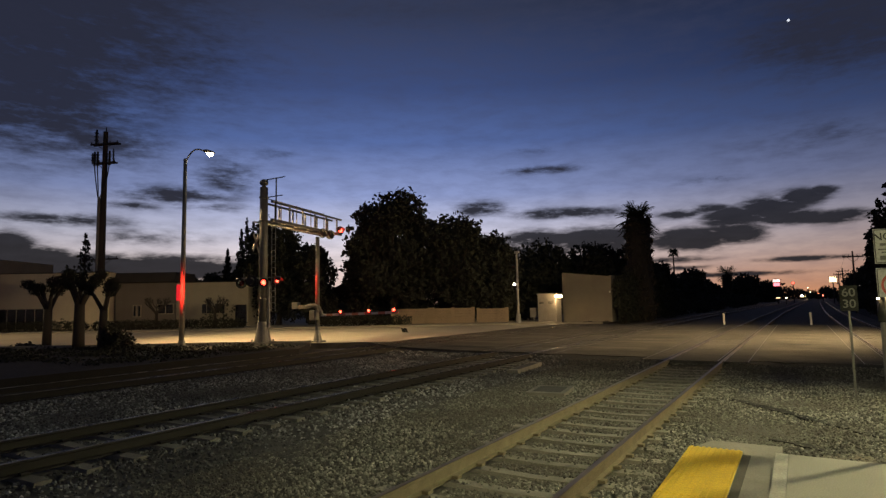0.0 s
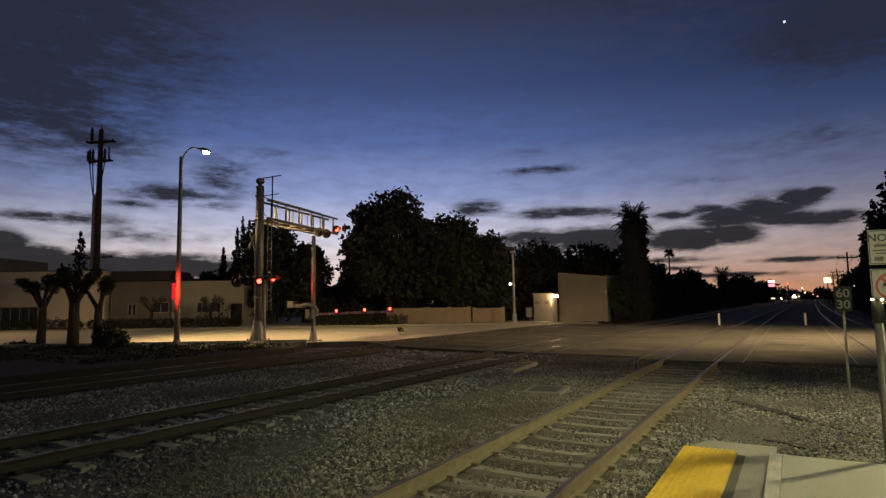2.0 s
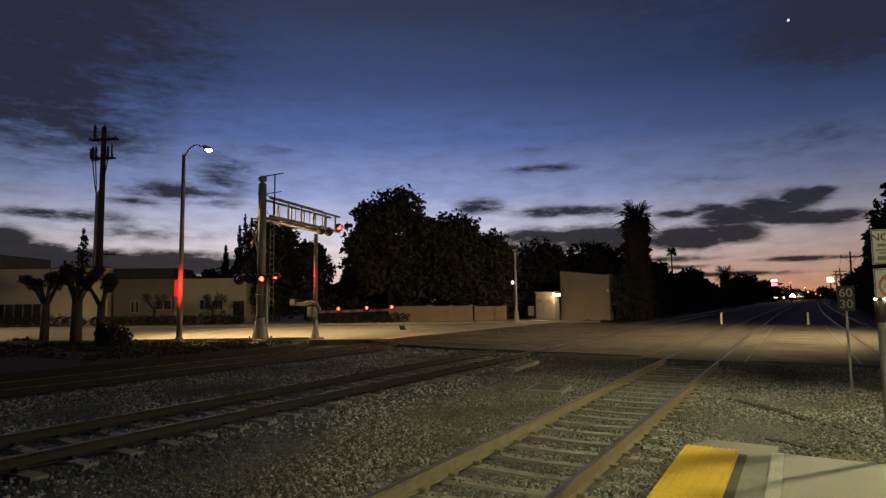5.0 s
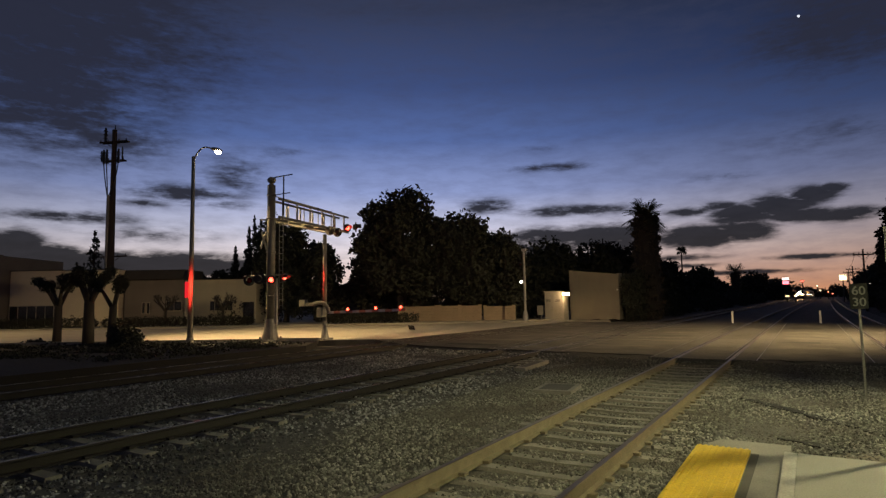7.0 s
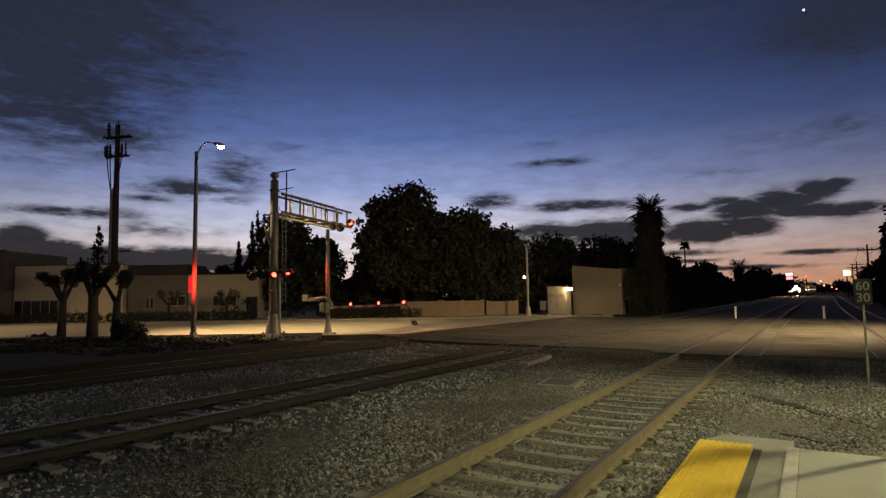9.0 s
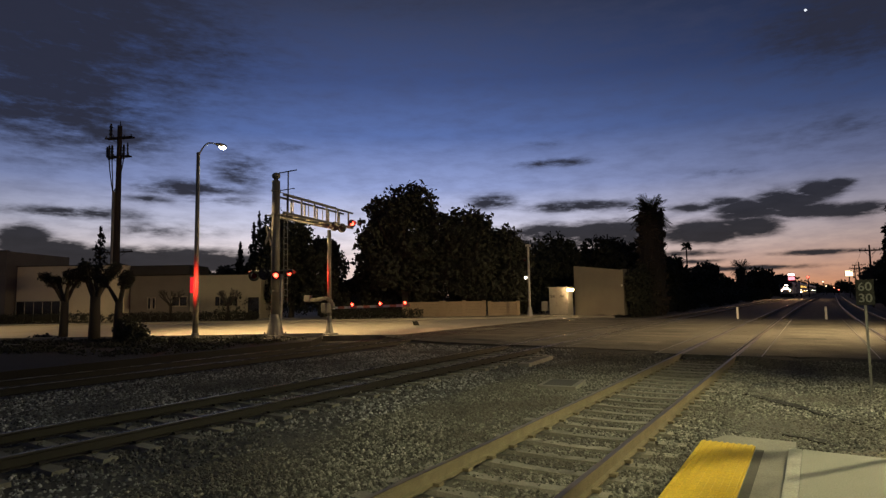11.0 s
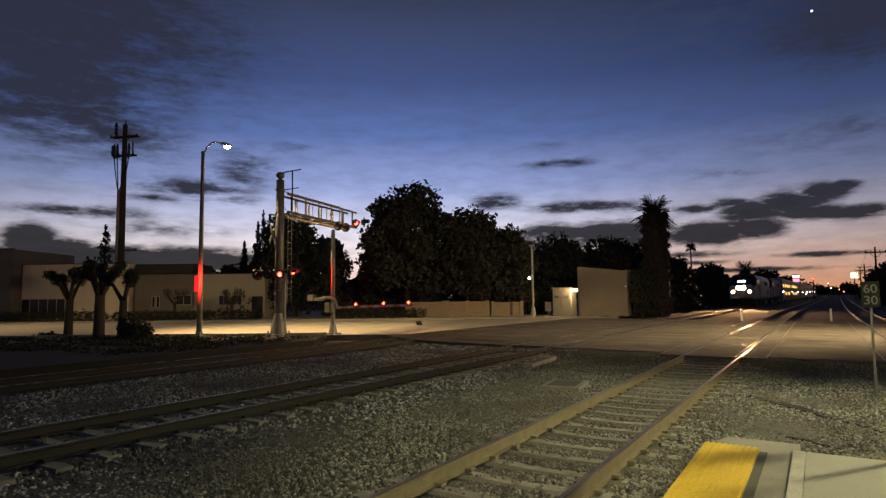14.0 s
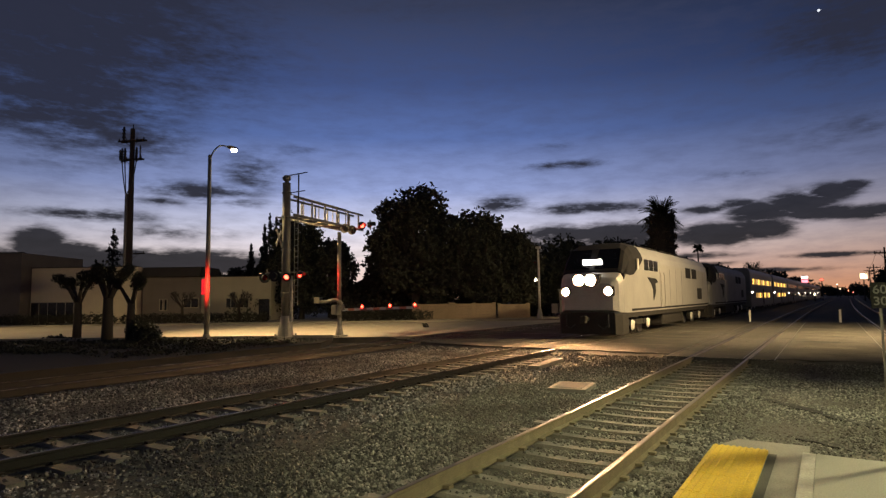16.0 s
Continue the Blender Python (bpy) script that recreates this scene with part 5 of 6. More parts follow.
ground_cover((-4.95, 12.9, -0.195), 0.85, 1.15, "flat concrete cable-pit cover in the ballast", 8, M_TIE)
ground_cover((-7.35, 17.1, -0.18), 0.34, 2.4, "broken concrete edging at the end of the crossing", 5, M_TIE)



def earth_strip(points, width, label, seed, material):
    """A low ragged ridge of fines lying over the ballast."""
    rnd = random.Random(seed)
    left, right = [], []
    for (x0, y0), (x1, y1) in zip(points, points[1:]):
        d = Vector((x1 - x0, y1 - y0)).normalized()
        for k in range(6):
            q = k / 6
            w = width * rnd.uniform(0.25, 1.5)
            left.append((x0 + (x1 - x0) * q - d.y * w, y0 + (y1 - y0) * q + d.x * w))
            right.append((x0 + (x1 - x0) * q + d.y * w, y0 + (y1 - y0) * q - d.x * w))
    b = new_bm()
    poly(b, left + right[::-1], -0.245, -0.209)
    tagged(part("earth_strip", b, material), label, "earth", "strips of earth", kind="structure")


earth_strip([(-1.75, 14.0), (-1.2, 13.4), (-0.5, 12.6), (0.15, 11.75), (0.95, 10.8), (1.5, 10.3)], 0.11, "dark trench line of oily fines in the ballast", 3, M_SOIL)
earth_strip([(-0.5, 9.95), (-0.1, 9.8), (0.16, 9.5), (0.2, 9.2)], 0.08, "dark curl of oily fines by the platform end", 4, M_SOIL)
earth_strip([(0.1, 8.9), (0.7, 8.85), (1.6, 8.8), (2.6, 8.8)], 0.42, "bare tan dirt by the platform end", 5, M_DIRT)
# ---- the crossing surface ----


def crossing_panels():
    t = empty("level_crossing", pose(0, 0, 0), "concrete crossing panels and worn paint between the rails", "crossing", kind="structure")
    for key in ("near", "main", "far", "siding"):
        cx = TRACKS[key]
        y0, y1 = {"near": (19.2, 45.4), "main": (20.4, 46.2), "far": (22.5, 46.0), "siding": (19.7, 45.4)}[key]
        n = 11
        L = (y1 - y0) / n
        firsts = {}
        for i in range(n):
            for o, w in ((0.0, 1.32), (-1.15, 0.62), (1.15, 0.62)):
                m = pose(cx + o, y0 + (i + 0.5) * L, 0)
                if o in firsts:
                    share(firsts[o], t, m, "crossing_panel")
                else:
                    b = new_bm()
                    box(b, 0, 0, -0.06, w, L - 0.02, 0.10, bevel=0.008)
                    firsts[o] = part("crossing_panel", b, M_PANEL, t)
                    firsts[o].matrix_basis = m
        for o in (-1.462, -0.838, -0.662, 0.662, 0.838, 1.462):
            b = new_bm()
            box(b, cx + o, (y0 + y1) / 2, -0.012, 0.026, y1 - y0, 0.012)
            part("steel_edge", b, M_EDGE, t, "worn steel edge of the panels")
        for o in (-0.755, 0.755):
            b = new_bm()
            for d in (-0.061, 0.061):
                box(b, cx + o + d, (y0 + y1) / 2, -0.016, 0.050, y1 - y0, 0.012)
            part("rubber_seal", b, M_RUBBER, t, "dark rubber flangeway seal")
        joint = {}
        for i in range(n + 1):
            for o, w in ((0.0, 1.29), (-1.15, 0.59), (1.15, 0.59)):
                m = pose(cx + o, y0 + i * L, -0.012)
                if w in joint:
                    share(joint[w], t, m, "joint_strip")
                else:
                    b = new_bm()
                    box(b, 0, 0, 0, w, 0.022, 0.010)
                    joint[w] = part("joint_strip", b, M_EDGE, t, "worn steel joint strip")
                    joint[w].matrix_basis = m

    def stripe(x0, y0, x1, y1, w, name="paint_line"):
        d = Vector((x1 - x0, y1 - y0))
        b = new_bm()
        box(b, 0, 0, -0.010, d.length, w, 0.004, pose((x0 + x1) / 2, (y0 + y1) / 2, 0, 0, 0, math.degrees(math.atan2(d.y, d.x))))
        part(name, b, M_PAINT, t, "worn white road paint")
    for y in (28.5, 32.6, 37.0, 41.0):
        x = -27.0
        while x < -17:
            stripe(x, y + (x + 18) * 0.61, x + 2.4, y + (x + 20.4) * 0.61, 0.13)
            x += 4.6
        stripe(-13.6, y, -11.2, y, 0.13)
        stripe(-6.9, y, -5.0, y, 0.13)
    rnd = random.Random(21)
    for i in range(26):
        gap = ((-14.6, -10.7), (-7.6, -4.4), (-1.3, 1.2), (4.6, 12.0), (-17.4, -17.3))[i % 4]
        w = (gap[1] - gap[0]) * rnd.uniform(0.55, 0.95)
        x = rnd.uniform(gap[0] + w / 2, gap[1] - w / 2)
        y = 21.8 + (i + rnd.random()) * 0.88
        d = rnd.uniform(0.35, 1.1)
        b = new_bm()
        n = 9
        lo = [(x - w / 2 + w * j / n, y - d / 2 + rnd.uniform(-.1, .1)) for j in range(n + 1)]
        hi = [(x + w / 2 - w * j / n, y + d / 2 + rnd.uniform(-.1, .1)) for j in range(n + 1)]
        poly(b, lo + hi, -0.02, -0.0115 + 0.0009 * (i % 3))
        part("patch", b, M_TAR if i % 3 == 0 else M_PATCH, t, "dark tar patch" if i % 3 == 0 else "paler asphalt repair")


crossing_panels()


def kerb(points, label):
    """A raised kerb of short stones."""
    t = empty("kerb", pose(0, 0, 0), label, "kerb", "kerbs", kind="structure")
    for (x0, y0), (x1, y1) in zip(points, points[1:]):
        d = Vector((x1 - x0, y1 - y0))
        n = max(1, round(d.length / 3.0))
        a = math.degrees(math.atan2(d.y, d.x))
        first = None
        for i in range(n):
            q = (i + 0.5) / n
            m = pose(x0 + d.x * q, y0 + d.y * q, 0, 0, 0, a)
            if first:
                share(first, t, m, "kerb_stone")
            else:
                b = new_bm()
                box(b, 0, 0, -0.02, d.length / n - 0.015, 0.18, 0.30, bevel=0.015)
                first = part("kerb_stone", b, M_KERB, t)
                first.matrix_basis = m


M_KERB = surface("kerb_concrete", (0.34, 0.32, 0.28), (0.22, 0.21, 0.18), 0.9, 0, 1.5, 40, 0.3, vary=0.2)
kerb([(-16.5, 47.2), (-55.6, 23.2)], "pale concrete kerb before the hedges")
kerb([(-20.9, 22.1), (-23.2, 20.6), (-60, -2.0)], "low concrete kerb by the pollarded trees")
kerb([(-13.4, 46.75), (-16.5, 47.3)], "short concrete kerb by the relay cabinet")


def verge():
    b = new_bm()
    poly(b, [(-20.9, 22.0), (-23.2, 20.5), (-60, -2.1), (-60, -40), (-19, -40), (-18.7, 19)], -0.29, 0.0)
    tagged(part("verge", b, M_SOIL), "dark bare verge between the siding and the street", "verge", kind="structure")
    b = new_bm()
    p = [beside(0.5, 0.12), beside(46, 0.12), beside(75, 0.12), beside(75, 40), beside(0.5, 40)]
    poly(b, [(v.x, v.y) for v in p], -0.29, 0.06)
    tagged(part("pavement", b, M_KERB), "pale pavement and yards behind the kerb", "pavement", kind="structure")


verge()


def ground_ivy():
    """Low dark leaves over the verge."""
    rng = np.random.default_rng(12)
    blobs = []
    for _ in range(420):
        x = rng.uniform(-46, -19.3)
        y1 = 20.2 + (x + 23.2) * 0.614 if x < -23.2 else 20.0
        y = rng.uniform(y1 - 9.0, y1 - 0.35)
        r = rng.uniform(0.25, 0.6)
        blobs.append(((x, y, 0.02), (r * 1.5, r, 0.09 + 0.05 * rng.uniform()), 55))
    t = leaves("ground_ivy", blobs, 0.07, M_NEEDLE, None, 77)
    tagged(t, "low dark ivy and weeds on the verge", "ground cover", kind="stuff")


ground_ivy()


def tactile():
    """Rows of raised bars on the yellow warning strip."""
    y1 = 7.22
    firsts = None
    t = PLATFORM_OB
    for i in range(14):
        m = pose(-0.895, y1 - 0.305 - i * 0.61, 0.175)
        if firsts:
            share(firsts[0], t, m, "tactile_tile")
            continue
        b = new_bm()
        box(b, 0, 0, 0.008, 0.53, 0.604, 0.03)
        for k in range(9):
            box(b, -0.232 + k * 0.058, 0, 0.0275, 0.027, 0.596, 0.010)
        firsts = [part("tactile_tile", b, M_YELLOW, t, "yellow tactile warning tile")]
        firsts[0].matrix_basis = m


tactile()


def stones():
    """Loose ballast: many small angular stones."""
    rng = np.random.default_rng(7)
    base = np.array([(1, 0, -.35), (-.45, .85, -.35), (-.5, -.8, -.35), (.55, .45, .45), (-.75, .1, .4), (.35, -.6, .5), (0.0, 0.05, .75)])
    tris = np.array([(0, 1, 3), (1, 4, 3), (1, 2, 4), (2, 5, 4), (2, 0, 5), (0, 3, 5), (3, 4, 6), (4, 5, 6), (5, 3, 6)])

    def field(n, x0, x1, y0, y1, s0, s1, z, name, label, material, power=1.0):
        x = rng.uniform(x0, x1, n)
        y = y0 + (y1 - y0) * rng.uniform(0, 1, n) ** power
        lim = np.where(x > -7.2, 19.3, 20.0 + (-(x + 7.2)) * 0.1)
        keep = y < lim
        for c in (TRACKS["near"], TRACKS["main"], TRACKS["far"]):
            for o in (-0.755, 0.755):
                keep &= np.abs(x - c - o) > 0.10
        keep &= ~((x > -1.3) & (y < 7.85))
        x, y = x[keep], y[keep]
        n = len(x)
        on = np.zeros(n)
        for c in (TRACKS["near"], TRACKS["main"]):
            ph = (y - (3.0 if c > -5 else -6.0)) / 0.61
            tie = (np.abs(x - c) < (1.02 if c > -5 else 1.3)) & (np.abs(ph - np.round(ph)) < 0.19)
            on = np.where(tie, 1, on)
        drop = (on > 0) & (rng.uniform(0, 1, n) < 0.88)
        x, y, on = x[~drop], y[~drop], on[~drop]
        n = len(x)
        s = rng.uniform(s0, s1, n)
        hump = 0.012 + 0.012 * np.sin(x * 2.1 + 0.6 * np.sin(y * 0.9)) + 0.008 * np.sin(y * 1.7 + x)
        hump += np.clip((y - (np.where(x > -7.2, 19.7, 20.3 - (x + 7.2) * 0.15) - 1.5)) / 1.5, 0, 1) * 0.20
        dn = np.abs(x - TRACKS["near"])
        hump += np.where((dn > 1.02) & (dn < 1.55), 0.045, 0.0)
        zz = z + hump + s * 0.2 + on * 0.06
        a = rng.uniform(0, 6.283, n)
        q = base[None] * (s[:, None, None] * rng.uniform(0.65, 1.25, (n, 1, 3))) * rng.uniform(0.8, 1.2, (n, 7, 1))
        tilt = rng.normal(0, 0.5, n)
        ct, st = np.cos(tilt)[:, None], np.sin(tilt)[:, None]
        qx, qz = q[..., 0] * ct - q[..., 2] * st, q[..., 0] * st + q[..., 2] * ct
        ca, sa = np.cos(a)[:, None], np.sin(a)[:, None]
        v = np.stack([x[:, None] + qx * ca - q[..., 1] * sa, y[:, None] + qx * sa + q[..., 1] * ca, zz[:, None] + qz], axis=-1).reshape(-1, 3)
        f = (np.arange(n)[:, None, None] * 7 + tris[None]).reshape(-1, 3)
        tagged(mesh_from(name, v.tolist(), f.tolist(), material), label, "ballast", kind="stuff")

    field(108000, -6.6, 3.6, 0.3, 17.2, 0.013, 0.033, -0.242, "ballast_stones", "grey and tan crushed stones between the tracks", M_STONE, 1.2)
    field(26000, -6.6, 9.0, 15.4, 19.6, 0.013, 0.034, -0.236, "ballast_stones", "grimy dark stones before the road edge", M_STONESOOT)
    field(60000, -18.3, -6.6, -5.0, 21.5, 0.018, 0.042, -0.242, "ballast_stones", "dark crushed stones round the main line", M_STONEDARK, 1.0)


stones()

# ---- the train ----
M_LOCO = surface("silver_livery", (0.42, 0.42, 0.41), (0.32, 0.32, 0.32), 0.42, 0.15, 1.2, 30, 0.03)
M_LOCODARK = surface("dark_roof_paint", (0.026, 0.026, 0.030), (0.016, 0.016, 0.018), 0.8, 0.0, 1.2, 30, 0.05, shine=0.15)
M_LOCODIM = surface("grimy_livery", (0.24, 0.24, 0.25), (0.15, 0.15, 0.155), 0.55, 0.1, 1.2, 30, 0.05)
M_UNDER = surface("sooty_underframe", (0.035, 0.032, 0.03), (0.02, 0.018, 0.017), 0.8, 0.2, 3, 30, 0.3)
M_STEEL = surface("worn_wheel_steel", (0.50, 0.48, 0.45), (0.30, 0.28, 0.26), 0.4, 0.8, 6, 30, 0.1)
M_STAINLESS = surface("stainless_coach", (0.24, 0.235, 0.23), (0.17, 0.165, 0.16), 0.45, 0.4, 0.8, 20, 0.05, stretch=(1, 0.1, 6))
M_HEAD = glowing("headlight_lens", (1.0, 0.55, 0.24), 4600)
M_DITCH = glowing("ditch_light_lens", (1.0, 0.52, 0.22), 1100)
M_BOARD = glowing("number_board", (1.0, 0.92, 0.82), 9)
M_CABINLIGHT = glowing("lit_coach_window", (1.0, 0.55, 0.10), 2.4)
M_CABINPALE = glowing("pale_coach_window", (1.0, 0.60, 0.22), 0.8)
M_CABINDIM = glowing("dim_coach_window", (1.0, 0.52, 0.12), 0.5)


def section(w, z0, z1, r, y):
    """A rounded car section: half width, bottom, top, shoulder radius."""
    pts = [(-w, y, z0), (-w, y, z1 - r * 1.6), (-w + r * 0.12, y, z1 - r), (-w + r * 0.5, y, z1 - r * 0.35), (-w + r * 1.1, y, z1 - 0.04), (0, y, z1)]
    return pts + [(-x, yy, z) for x, yy, z in pts[-2::-1]]


def loft(bm, rings):
    vs = [[bm.verts.new(p) for p in r] for r in rings]
    n = len(vs[0])
    for a, b in zip(vs, vs[1:]):
        for j in range(n):
            bm.faces.new((a[j], a[(j + 1) % n], b[(j + 1) % n], b[j]))
    bm.faces.new(vs[0])
    bm.faces.new(vs[-1][::-1])
    bmesh.ops.recalc_face_normals(bm, faces=bm.faces)


def ring(bm, c, r0, r1, depth):
    """An open tube about the y axis."""
    n = 20
    vs = [[bm.verts.new((c[0] + r * math.cos(6.2832 * i / n), c[1] + y, c[2] + r * math.sin(6.2832 * i / n))) for i in range(n)]
          for r, y in ((r0, depth / 2), (r0, -depth / 2), (r1, -depth / 2), (r1, depth / 2))]
    for a, b in zip(vs, vs[1:] + vs[:1]):
        for i in range(n):
            bm.faces.new((a[i], a[(i + 1) % n], b[(i + 1) % n], b[i]))
    bmesh.ops.recalc_face_normals(bm, faces=bm.faces)


def disc(bm, c, r):
    """A shallow domed lens facing -y."""
    n = 20
    rim = [bm.verts.new((c[0] + r * math.cos(6.2832 * i / n), c[1], c[2] + r * math.sin(6.2832 * i / n))) for i in range(n)]
    mid = bm.verts.new((c[0], c[1] - 0.02, c[2]))
    for i in range(n):
        bm.faces.new((rim[i], rim[(i + 1) % n], mid))
    bmesh.ops.recalc_face_normals(bm, faces=bm.faces)


def truck(parent, y, axles=2, wheel_r=0.5, span=2.8):
    b = new_bm()
    for x in (-1.12, 1.12):
        box(b, x, y, 0.62, 0.16, span + 1.3, 0.30, bevel=0.04)
        for a in range(axles):
            ya = y + (a - (axles - 1) / 2) * span
            box(b, x, ya, 0.5, 0.24, 0.42, 0.42, bevel=0.05)
        for o in (-0.7, 0.7):
            rod(b, (x, y + o, 0.45), (x, y + o, 0.95), 0.13)
    box(b, 0, y, 0.75, 2.2, 0.7, 0.3)
    tr = part("truck", b, M_UNDER, parent, "sooty truck frame")
    for a in range(axles):
        ya = y + (a - (axles - 1) / 2) * span
        for x in (-0.75, 0.75):
            b = new_bm()
            rod(b, (x - 0.065, ya, wheel_r), (x + 0.065, ya, wheel_r), wheel_r, wheel_r, 24)
            s = 0.09 if x > 0 else -0.09
            rod(b, (x, ya, wheel_r), (x + s, ya, wheel_r), 0.2, 0.15, 12)
            part("wheel", b, M_STEEL, tr, "worn steel wheel")
        # Bearing caps painted white, so the glints on the axle boxes are colour.
        for x in (-1.26, 1.26):
            b = new_bm()
            rod(b, (x - 0.03, ya, wheel_r), (x + 0.03, ya, wheel_r), 0.27, 0.20, 16)
            box(b, x, ya, wheel_r + 0.12, 0.05, 0.62, 0.10, bevel=0.02)
            part("bearing_cap", b, M_WHITE, tr, "axle bearing cap, white for its glint")


def locomotive(lead):
    L = 21.9
    t = empty("locomotive", pose(0, 0, 0), "silver diesel passenger locomotive, headlights on" if lead else "second silver diesel locomotive behind the first", "locomotive", "train")
    b = new_bm()
    rings = [section(1.12, 1.25, 2.45, 0.18, 0.0), section(1.34, 1.15, 2.72, 0.22, 0.22), section(1.47, 1.12, 2.98, 0.25, 0.62), section(1.5, 1.1, 4.05, 0.42, 1.45),
             section(1.52, 1.1, 4.34, 0.5, 2.0), section(1.52, 1.1, 4.42, 0.55, 3.2), section(1.52, 1.1, 4.40, 0.55, L - 0.5), section(1.45, 1.15, 4.2, 0.5, L)]
    loft(b, rings)
    body = part("body", b, M_LOCO if lead else M_LOCODIM, t, "silver-grey body shell" if lead else "darker grey body shell")
    for y0, y1 in ((6.0, 9.6), (10.2, 14.2), (14.8, 18.4)):
        b = new_bm()
        box(b, 0, (y0 + y1) / 2, 4.43, 1.7, y1 - y0, 0.12, bevel=0.04)
        part("roof_hatch", b, M_LOCODARK, body, "dark roof hatch with fans")
    b = new_bm()
    loft(b, [section(1.485, 2.86, 3.0, 0.25, 0.58), section(1.515, 2.8, 4.07, 0.42, 1.42), section(1.535, 2.85, 4.36, 0.5, 1.98), section(1.535, 3.15, 4.44, 0.55, 2.7), section(1.535, 3.75, 4.44, 0.55, 3.6)])
    part("cab_mask", b, M_LOCODARK, body, "dark paint round the windscreen")
    for sx in (-1, 1):
        b = new_bm()
        for y in (7.0, 7.8):
            tube(b, [(sx * 1.55, y, 1.25), (sx * 1.60, y, 1.6), (sx * 1.60, y, 2.9), (sx * 1.55, y, 3.1)], 0.02, 6)
            part("grab_rail", b, M_STEEL, body, "bright grab rail beside the cab door")
            b = new_bm()
        box(b, sx * 1.515, 11.6, 1.22, 0.04, 20.0, 0.10, bevel=0.01)
        part("sill_stripe", b, M_LOCODARK, body, "dark stripe along the sill")
        for y in (9.4, 11.0, 12.6, 19.8):
            b = new_bm()
            box(b, sx * 1.522, y, 2.3, 0.012, 0.03, 2.1)
            part("panel_seam", b, M_LOCODIM, body)
    for x in (-0.95, 0.95):
        b = new_bm()
        rod(b, (x, -0.22, 0.5), (x, -0.22, 1.05), 0.05, 0.04, 8)
        tube(b, [(x, -0.22, 0.55), (x * 0.8, -0.3, 0.42), (x * 0.55, -0.28, 0.6)], 0.03, 6)
        part("brake_hose", b, M_BLACK, body, "hanging air brake hose")
    # windscreen of two panes on the raked face
    for x in (-0.68, 0.68):
        b = new_bm()
        v = [b.verts.new(p) for p in ((x - 0.56, 0.66, 3.06), (x + 0.56, 0.66, 3.06), (x + 0.50, 1.40, 4.00), (x - 0.50, 1.40, 4.00))]
        b.faces.new(v)
        bmesh.ops.solidify(b, geom=b.faces[:], thickness=0.04)
        bmesh.ops.translate(b, verts=b.verts, vec=(0, -0.07, 0.045))
        part("windscreen", b, M_GLASS, body, "dark raked windscreen pane")
    for sx in (-1, 1):
        for y, w in ((4.3, 0.8), (5.25, 0.8), (6.2, 0.8)):
            b = new_bm()
            box(b, sx * 1.53, y, 3.38, 0.03, w, 0.55, bevel=0.01)
            part("side_window", b, M_GLASS, body, "dark cab side window")
        b = new_bm()
        box(b, sx * 1.53, 18.3, 1.95, 0.04, 1.5, 0.75, bevel=0.01)
        part("grille", b, M_UNDER, body, "dark side grille")
        for y in (14.6, 16.6):
            b = new_bm()
            box(b, sx * 1.53, y, 3.25, 0.03, 1.5, 0.65, bevel=0.01)
            part("intake", b, M_LOCODARK, body, "dark air intake")
        b = new_bm()
        shape = [(4.4, 2.78), (6.2, 2.74), (6.6, 2.55), (6.0, 2.48), (6.1, 2.05), (5.55, 1.6), (5.5, 2.2), (5.1, 2.5)]
        lo = [b.verts.new((sx * 1.52, y, z)) for y, z in shape]
        hi = [b.verts.new((sx * 1.534, y, z)) for y, z in shape]
        b.faces.new(hi)
        for j in range(len(shape)):
            k = (j + 1) % len(shape)
            b.faces.new((lo[j], lo[k], hi[k], hi[j]))
        bmesh.ops.recalc_face_normals(b, faces=b.faces)
        part("emblem", b, M_LOCODARK, body, "dark swept emblem")
        b = new_bm()
        box(b, sx * 1.53, 7.4, 2.25, 0.02, 0.75, 2.0, bevel=0.01)
        part("cab_door", b, M_LOCO, body)
    b = new_bm()
    box(b, -1.62, 2.4, 3.35, 0.06, 0.22, 0.5, bevel=0.02)
    box(b, 1.62, 2.4, 3.35, 0.06, 0.22, 0.5, bevel=0.02)
    part("mirror", b, M_WHITE, body, "pale rear-view mirrors")
    b = new_bm()
    loft(b, [section(1.25, 0.18, 1.16, 0.08, -0.15), section(1.46, 0.16, 1.16, 0.08, 0.25), section(1.5, 0.2, 1.14, 0.08, 1.0)])
    part("pilot", b, M_UNDER, t, "dark snow-plough pilot")
    b = new_bm()
    rod(b, (0, -0.7, 0.85), (0, 0.4, 0.85), 0.10)
    box(b, 0, -0.65, 0.85, 0.26, 0.3, 0.32, bevel=0.05)
    part("coupler", b, M_UNDER, t, "dark knuckle coupler")
    b = new_bm()
    box(b, 0, L / 2, 1.0, 2.9, L - 2.0, 0.24)
    part("underframe", b, M_UNDER, t)
    b = new_bm()
    box(b, 0, L / 2, 0.62, 2.6, 5.2, 0.75, bevel=0.12)
    part("fuel_tank", b, M_UNDER, t, "dark fuel tank between the trucks")
    truck(t, 3.9)
    truck(t, L - 3.9)
    # lights: oversized lenses put glare into the shape, deep bezels narrow the beam
    b = new_bm()
    box(b, 0, 0.17, 2.57, 1.14, 0.32, 0.58, bevel=0.06)
    hl = part("headlight", b, M_BLACK, body, "twin headlight housing, oversized for glare")
    for x in (-0.265, 0.265):
        b = new_bm()
        ring(b, (x, -0.21, 2.57), 0.245, 0.262, 0.44)
        part("bezel", b, M_BLACK, body, "round headlight bezel")
        b = new_bm()
        disc(b, (x, -0.004, 2.57), 0.243)
        part("headlight_lens", b, M_HEAD if lead else M_GLASS, body)
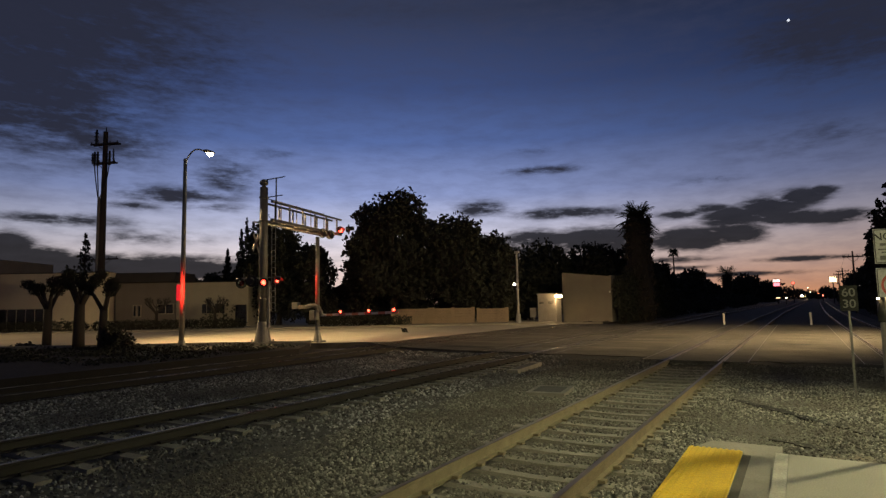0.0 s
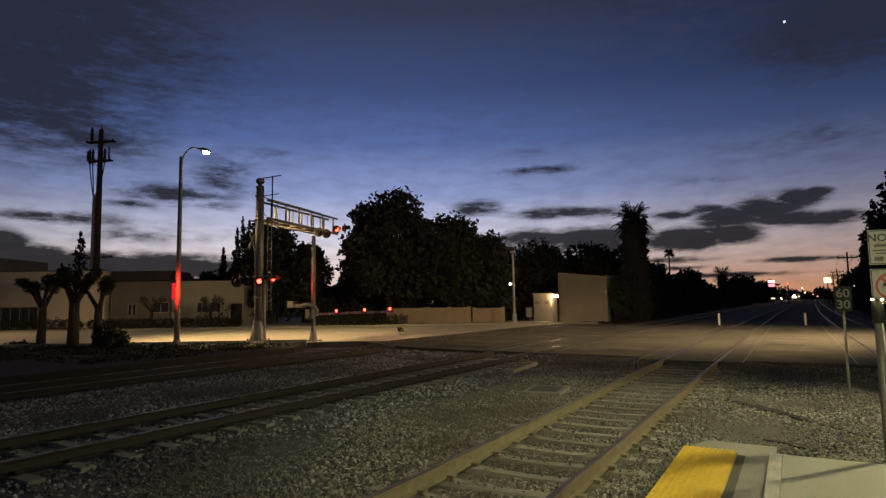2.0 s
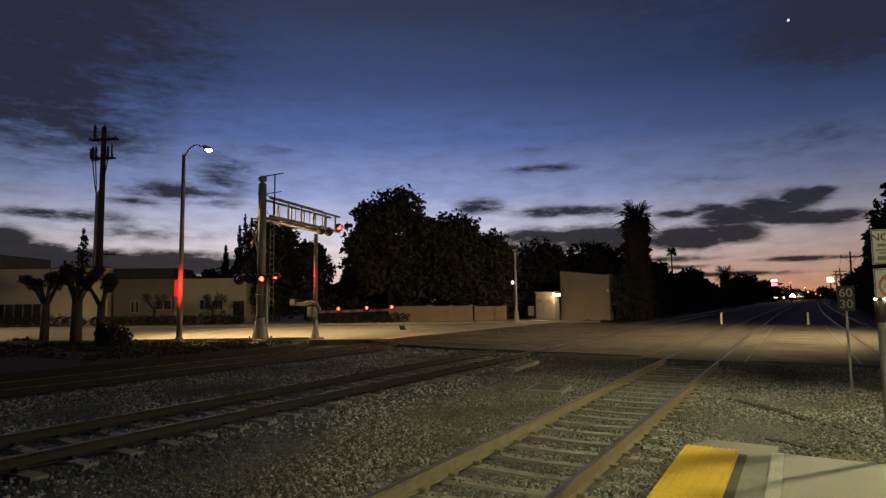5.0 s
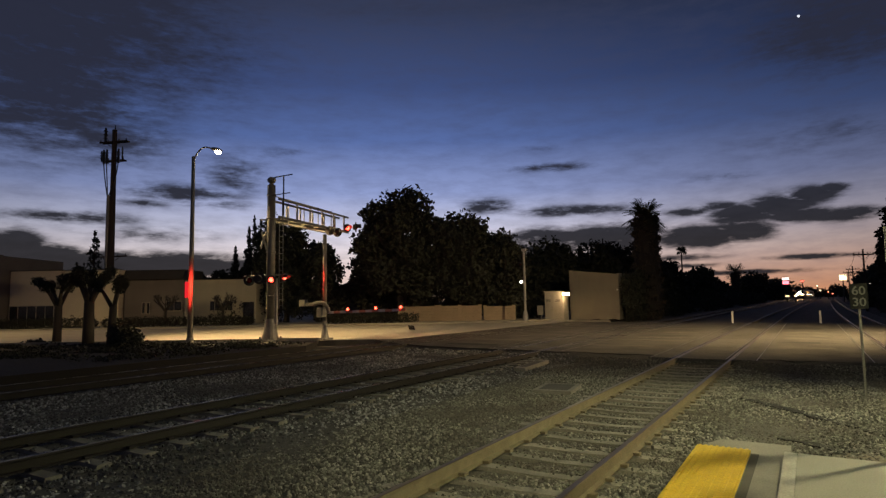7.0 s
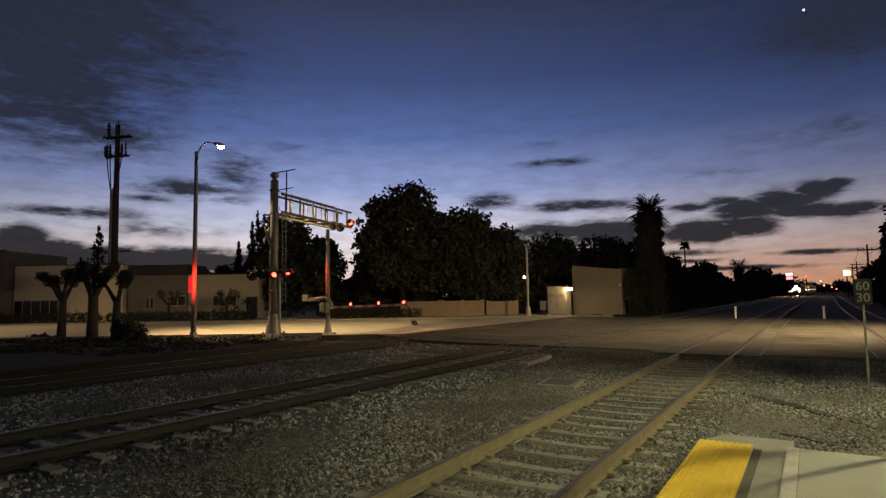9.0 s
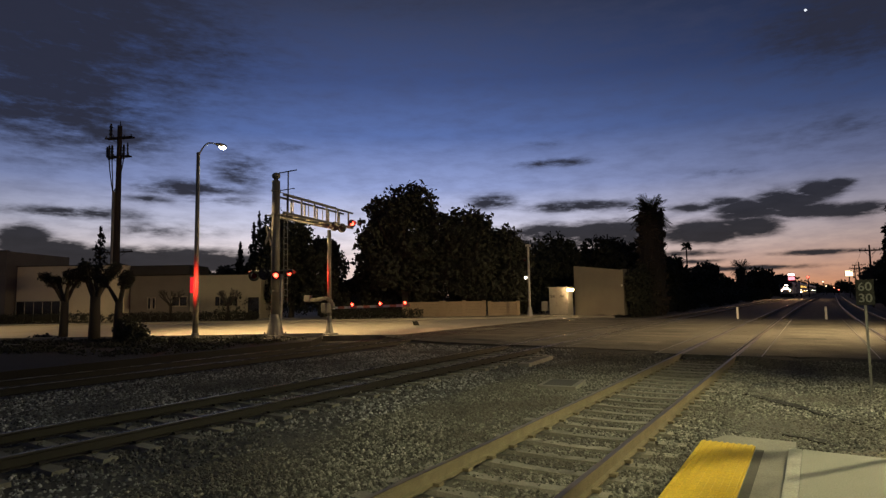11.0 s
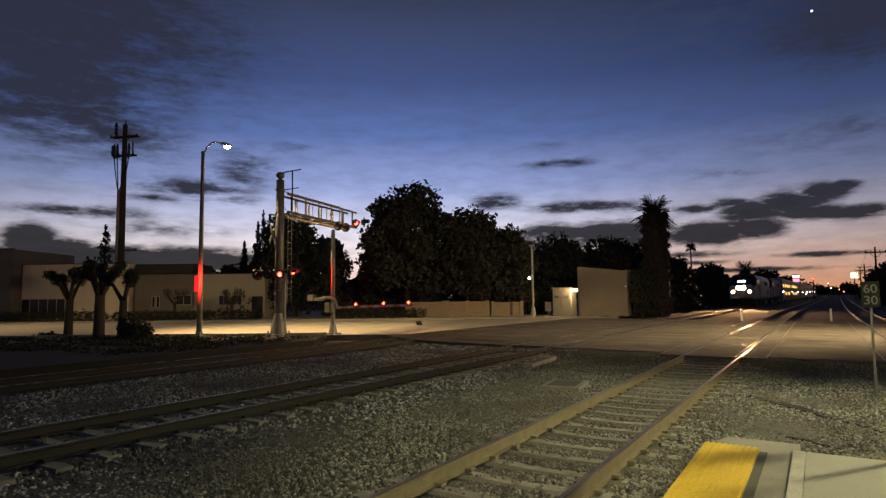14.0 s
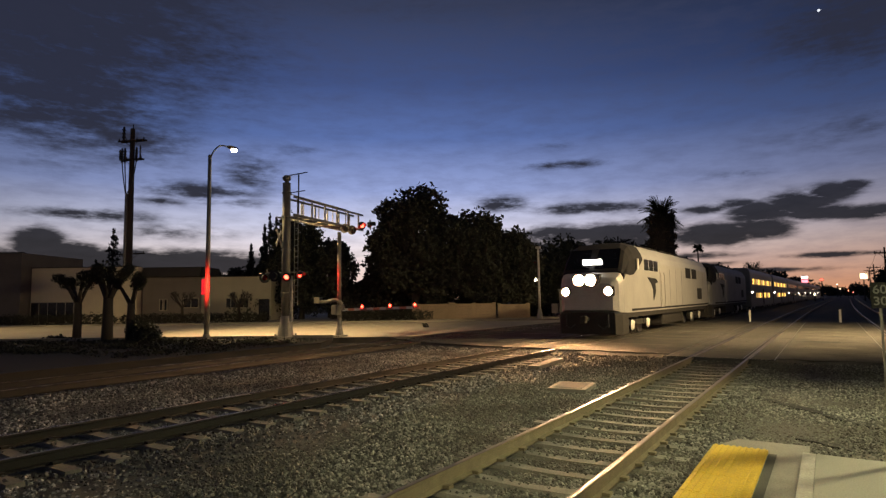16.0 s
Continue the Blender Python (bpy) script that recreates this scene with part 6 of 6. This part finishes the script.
    for x, lit in ((-0.98, 0.5), (0.98, 1)):
        b = new_bm()
        box(b, x, 0.17, 2.07, 0.44, 0.34, 0.44, bevel=0.05)
        part("ditch_light", b, M_BLACK, body, "ditch light housing, oversized for glare")
        b = new_bm()
        ring(b, (x, -0.11, 2.07), 0.18, 0.20, 0.22)
        part("bezel", b, M_BLACK, body, "round ditch light bezel")
        b = new_bm()
        disc(b, (x, -0.02, 2.07), 0.178)
        part("ditch_light_lens", b, (M_DITCH if lit == 1 else M_DITCHDIM) if lead else M_GLASS, body)
    b = new_bm()
    box(b, 0.0, 0.74, 3.43, 0.90, 0.10, 0.24, pose(0, 0, 0), bevel=0.04)
    part("number_board", b, M_BOARD if lead else M_GLASS, body, "glowing white number board")
    return t


M_DITCHDIM = glowing("ditch_light_dimming", (1.0, 0.55, 0.24), 500)


def coach(lit, label):
    L = 25.6
    t = empty("passenger_coach", pose(0, 0, 0), label, "railway coach", "train")
    b = new_bm()
    loft(b, [section(1.45, 0.55, 4.75, 0.4, 0.0), section(1.52, 0.45, 4.9, 0.45, 0.15), section(1.52, 0.45, 4.9, 0.45, L - 0.15), section(1.45, 0.55, 4.75, 0.4, L)])
    body = part("body", b, M_STAINLESS, t, "ribbed stainless bilevel body")
    pane = {}
    for sx in (-1, 1):
        for z, h, n, y0, y1 in ((3.35, 0.62, 12, 1.8, L - 1.8), (1.75, 0.6, 9, 4.6, L - 4.6)):
            for i in range(n):
                if z < 2 and i == n // 2:
                    continue
                m = pose(sx * 1.525, y0 + (y1 - y0) * (i + 0.5) / n, z)
                shade = (i * 7 + int(z)) % 3
                if (z, shade) in pane:
                    share(pane[(z, shade)], body, m, "window")
                else:
                    w = new_bm()
                    box(w, 0, 0, 0, 0.03, (y1 - y0) / n - 0.75, h, bevel=0.008)
                    tone = M_GLASS if not lit else (M_CABINLIGHT, M_CABINDIM, M_CABINPALE)[shade]
                    pane[(z, shade)] = part("window", w, tone, body, "warm lit window" if lit else "dark window")
                    pane[(z, shade)].matrix_basis = m
        b = new_bm()
        for z in (0.75, 0.95, 2.3, 2.5, 4.2):
            box(b, sx * 1.522, L / 2, z, 0.012, L - 0.4, 0.05)
        part("rib", b, M_STAINLESS, body)
        b = new_bm()
        box(b, sx * 1.525, L / 2, 1.55, 0.03, 1.1, 2.0, bevel=0.01)
        part("door", b, M_LOCODARK, body)
    for y in (-0.28, L + 0.0):
        b = new_bm()
        box(b, 0, y + 0.14, 3.3, 1.1, 0.28, 2.1, bevel=0.05)
        part("gangway", b, M_UNDER, t)
    truck(t, 3.4, 2, 0.45, 2.5)
    truck(t, L - 3.4, 2, 0.45, 2.5)
    for sx in (-1, 1):
        b = new_bm()
        ball(b, (sx * 1.56, 1.0, 2.1), 0.10)
        part("marker_lamp", b, M_WARMWHITE, body, "small side marker lamp")
    return t


CARS = [(locomotive(True), 0.0), (locomotive(False), 23.2)]
for i in range(8):
    CARS.append((coach(i < 2, "bilevel stainless coach with warm lit windows" if i < 2 else "bilevel stainless coach with dark windows"), 48.6 + i * 26.4))


def nose_at(t):
    """Where the leading nose stands along the line."""
    dt = 16.0 - t
    return 26.0 + 26.0 * dt + 2.2 * dt * dt if dt < 1.6 else 26.0 + 26.0 * 1.6 + 2.2 * 2.56 + 33.0 * (dt - 1.6)


def motions():
    for car, back in CARS:
        rows = []
        for i in range(65):
            t = i * 0.25
            y = nose_at(t) + back
            slope = (bend(y + 12) - bend(y)) / 12
            rows.append((t, pose(TRACKS["main"] + bend(y), y, 0, 0, 0, -math.degrees(math.atan(slope)))))
        walk(car, rows)


motions()
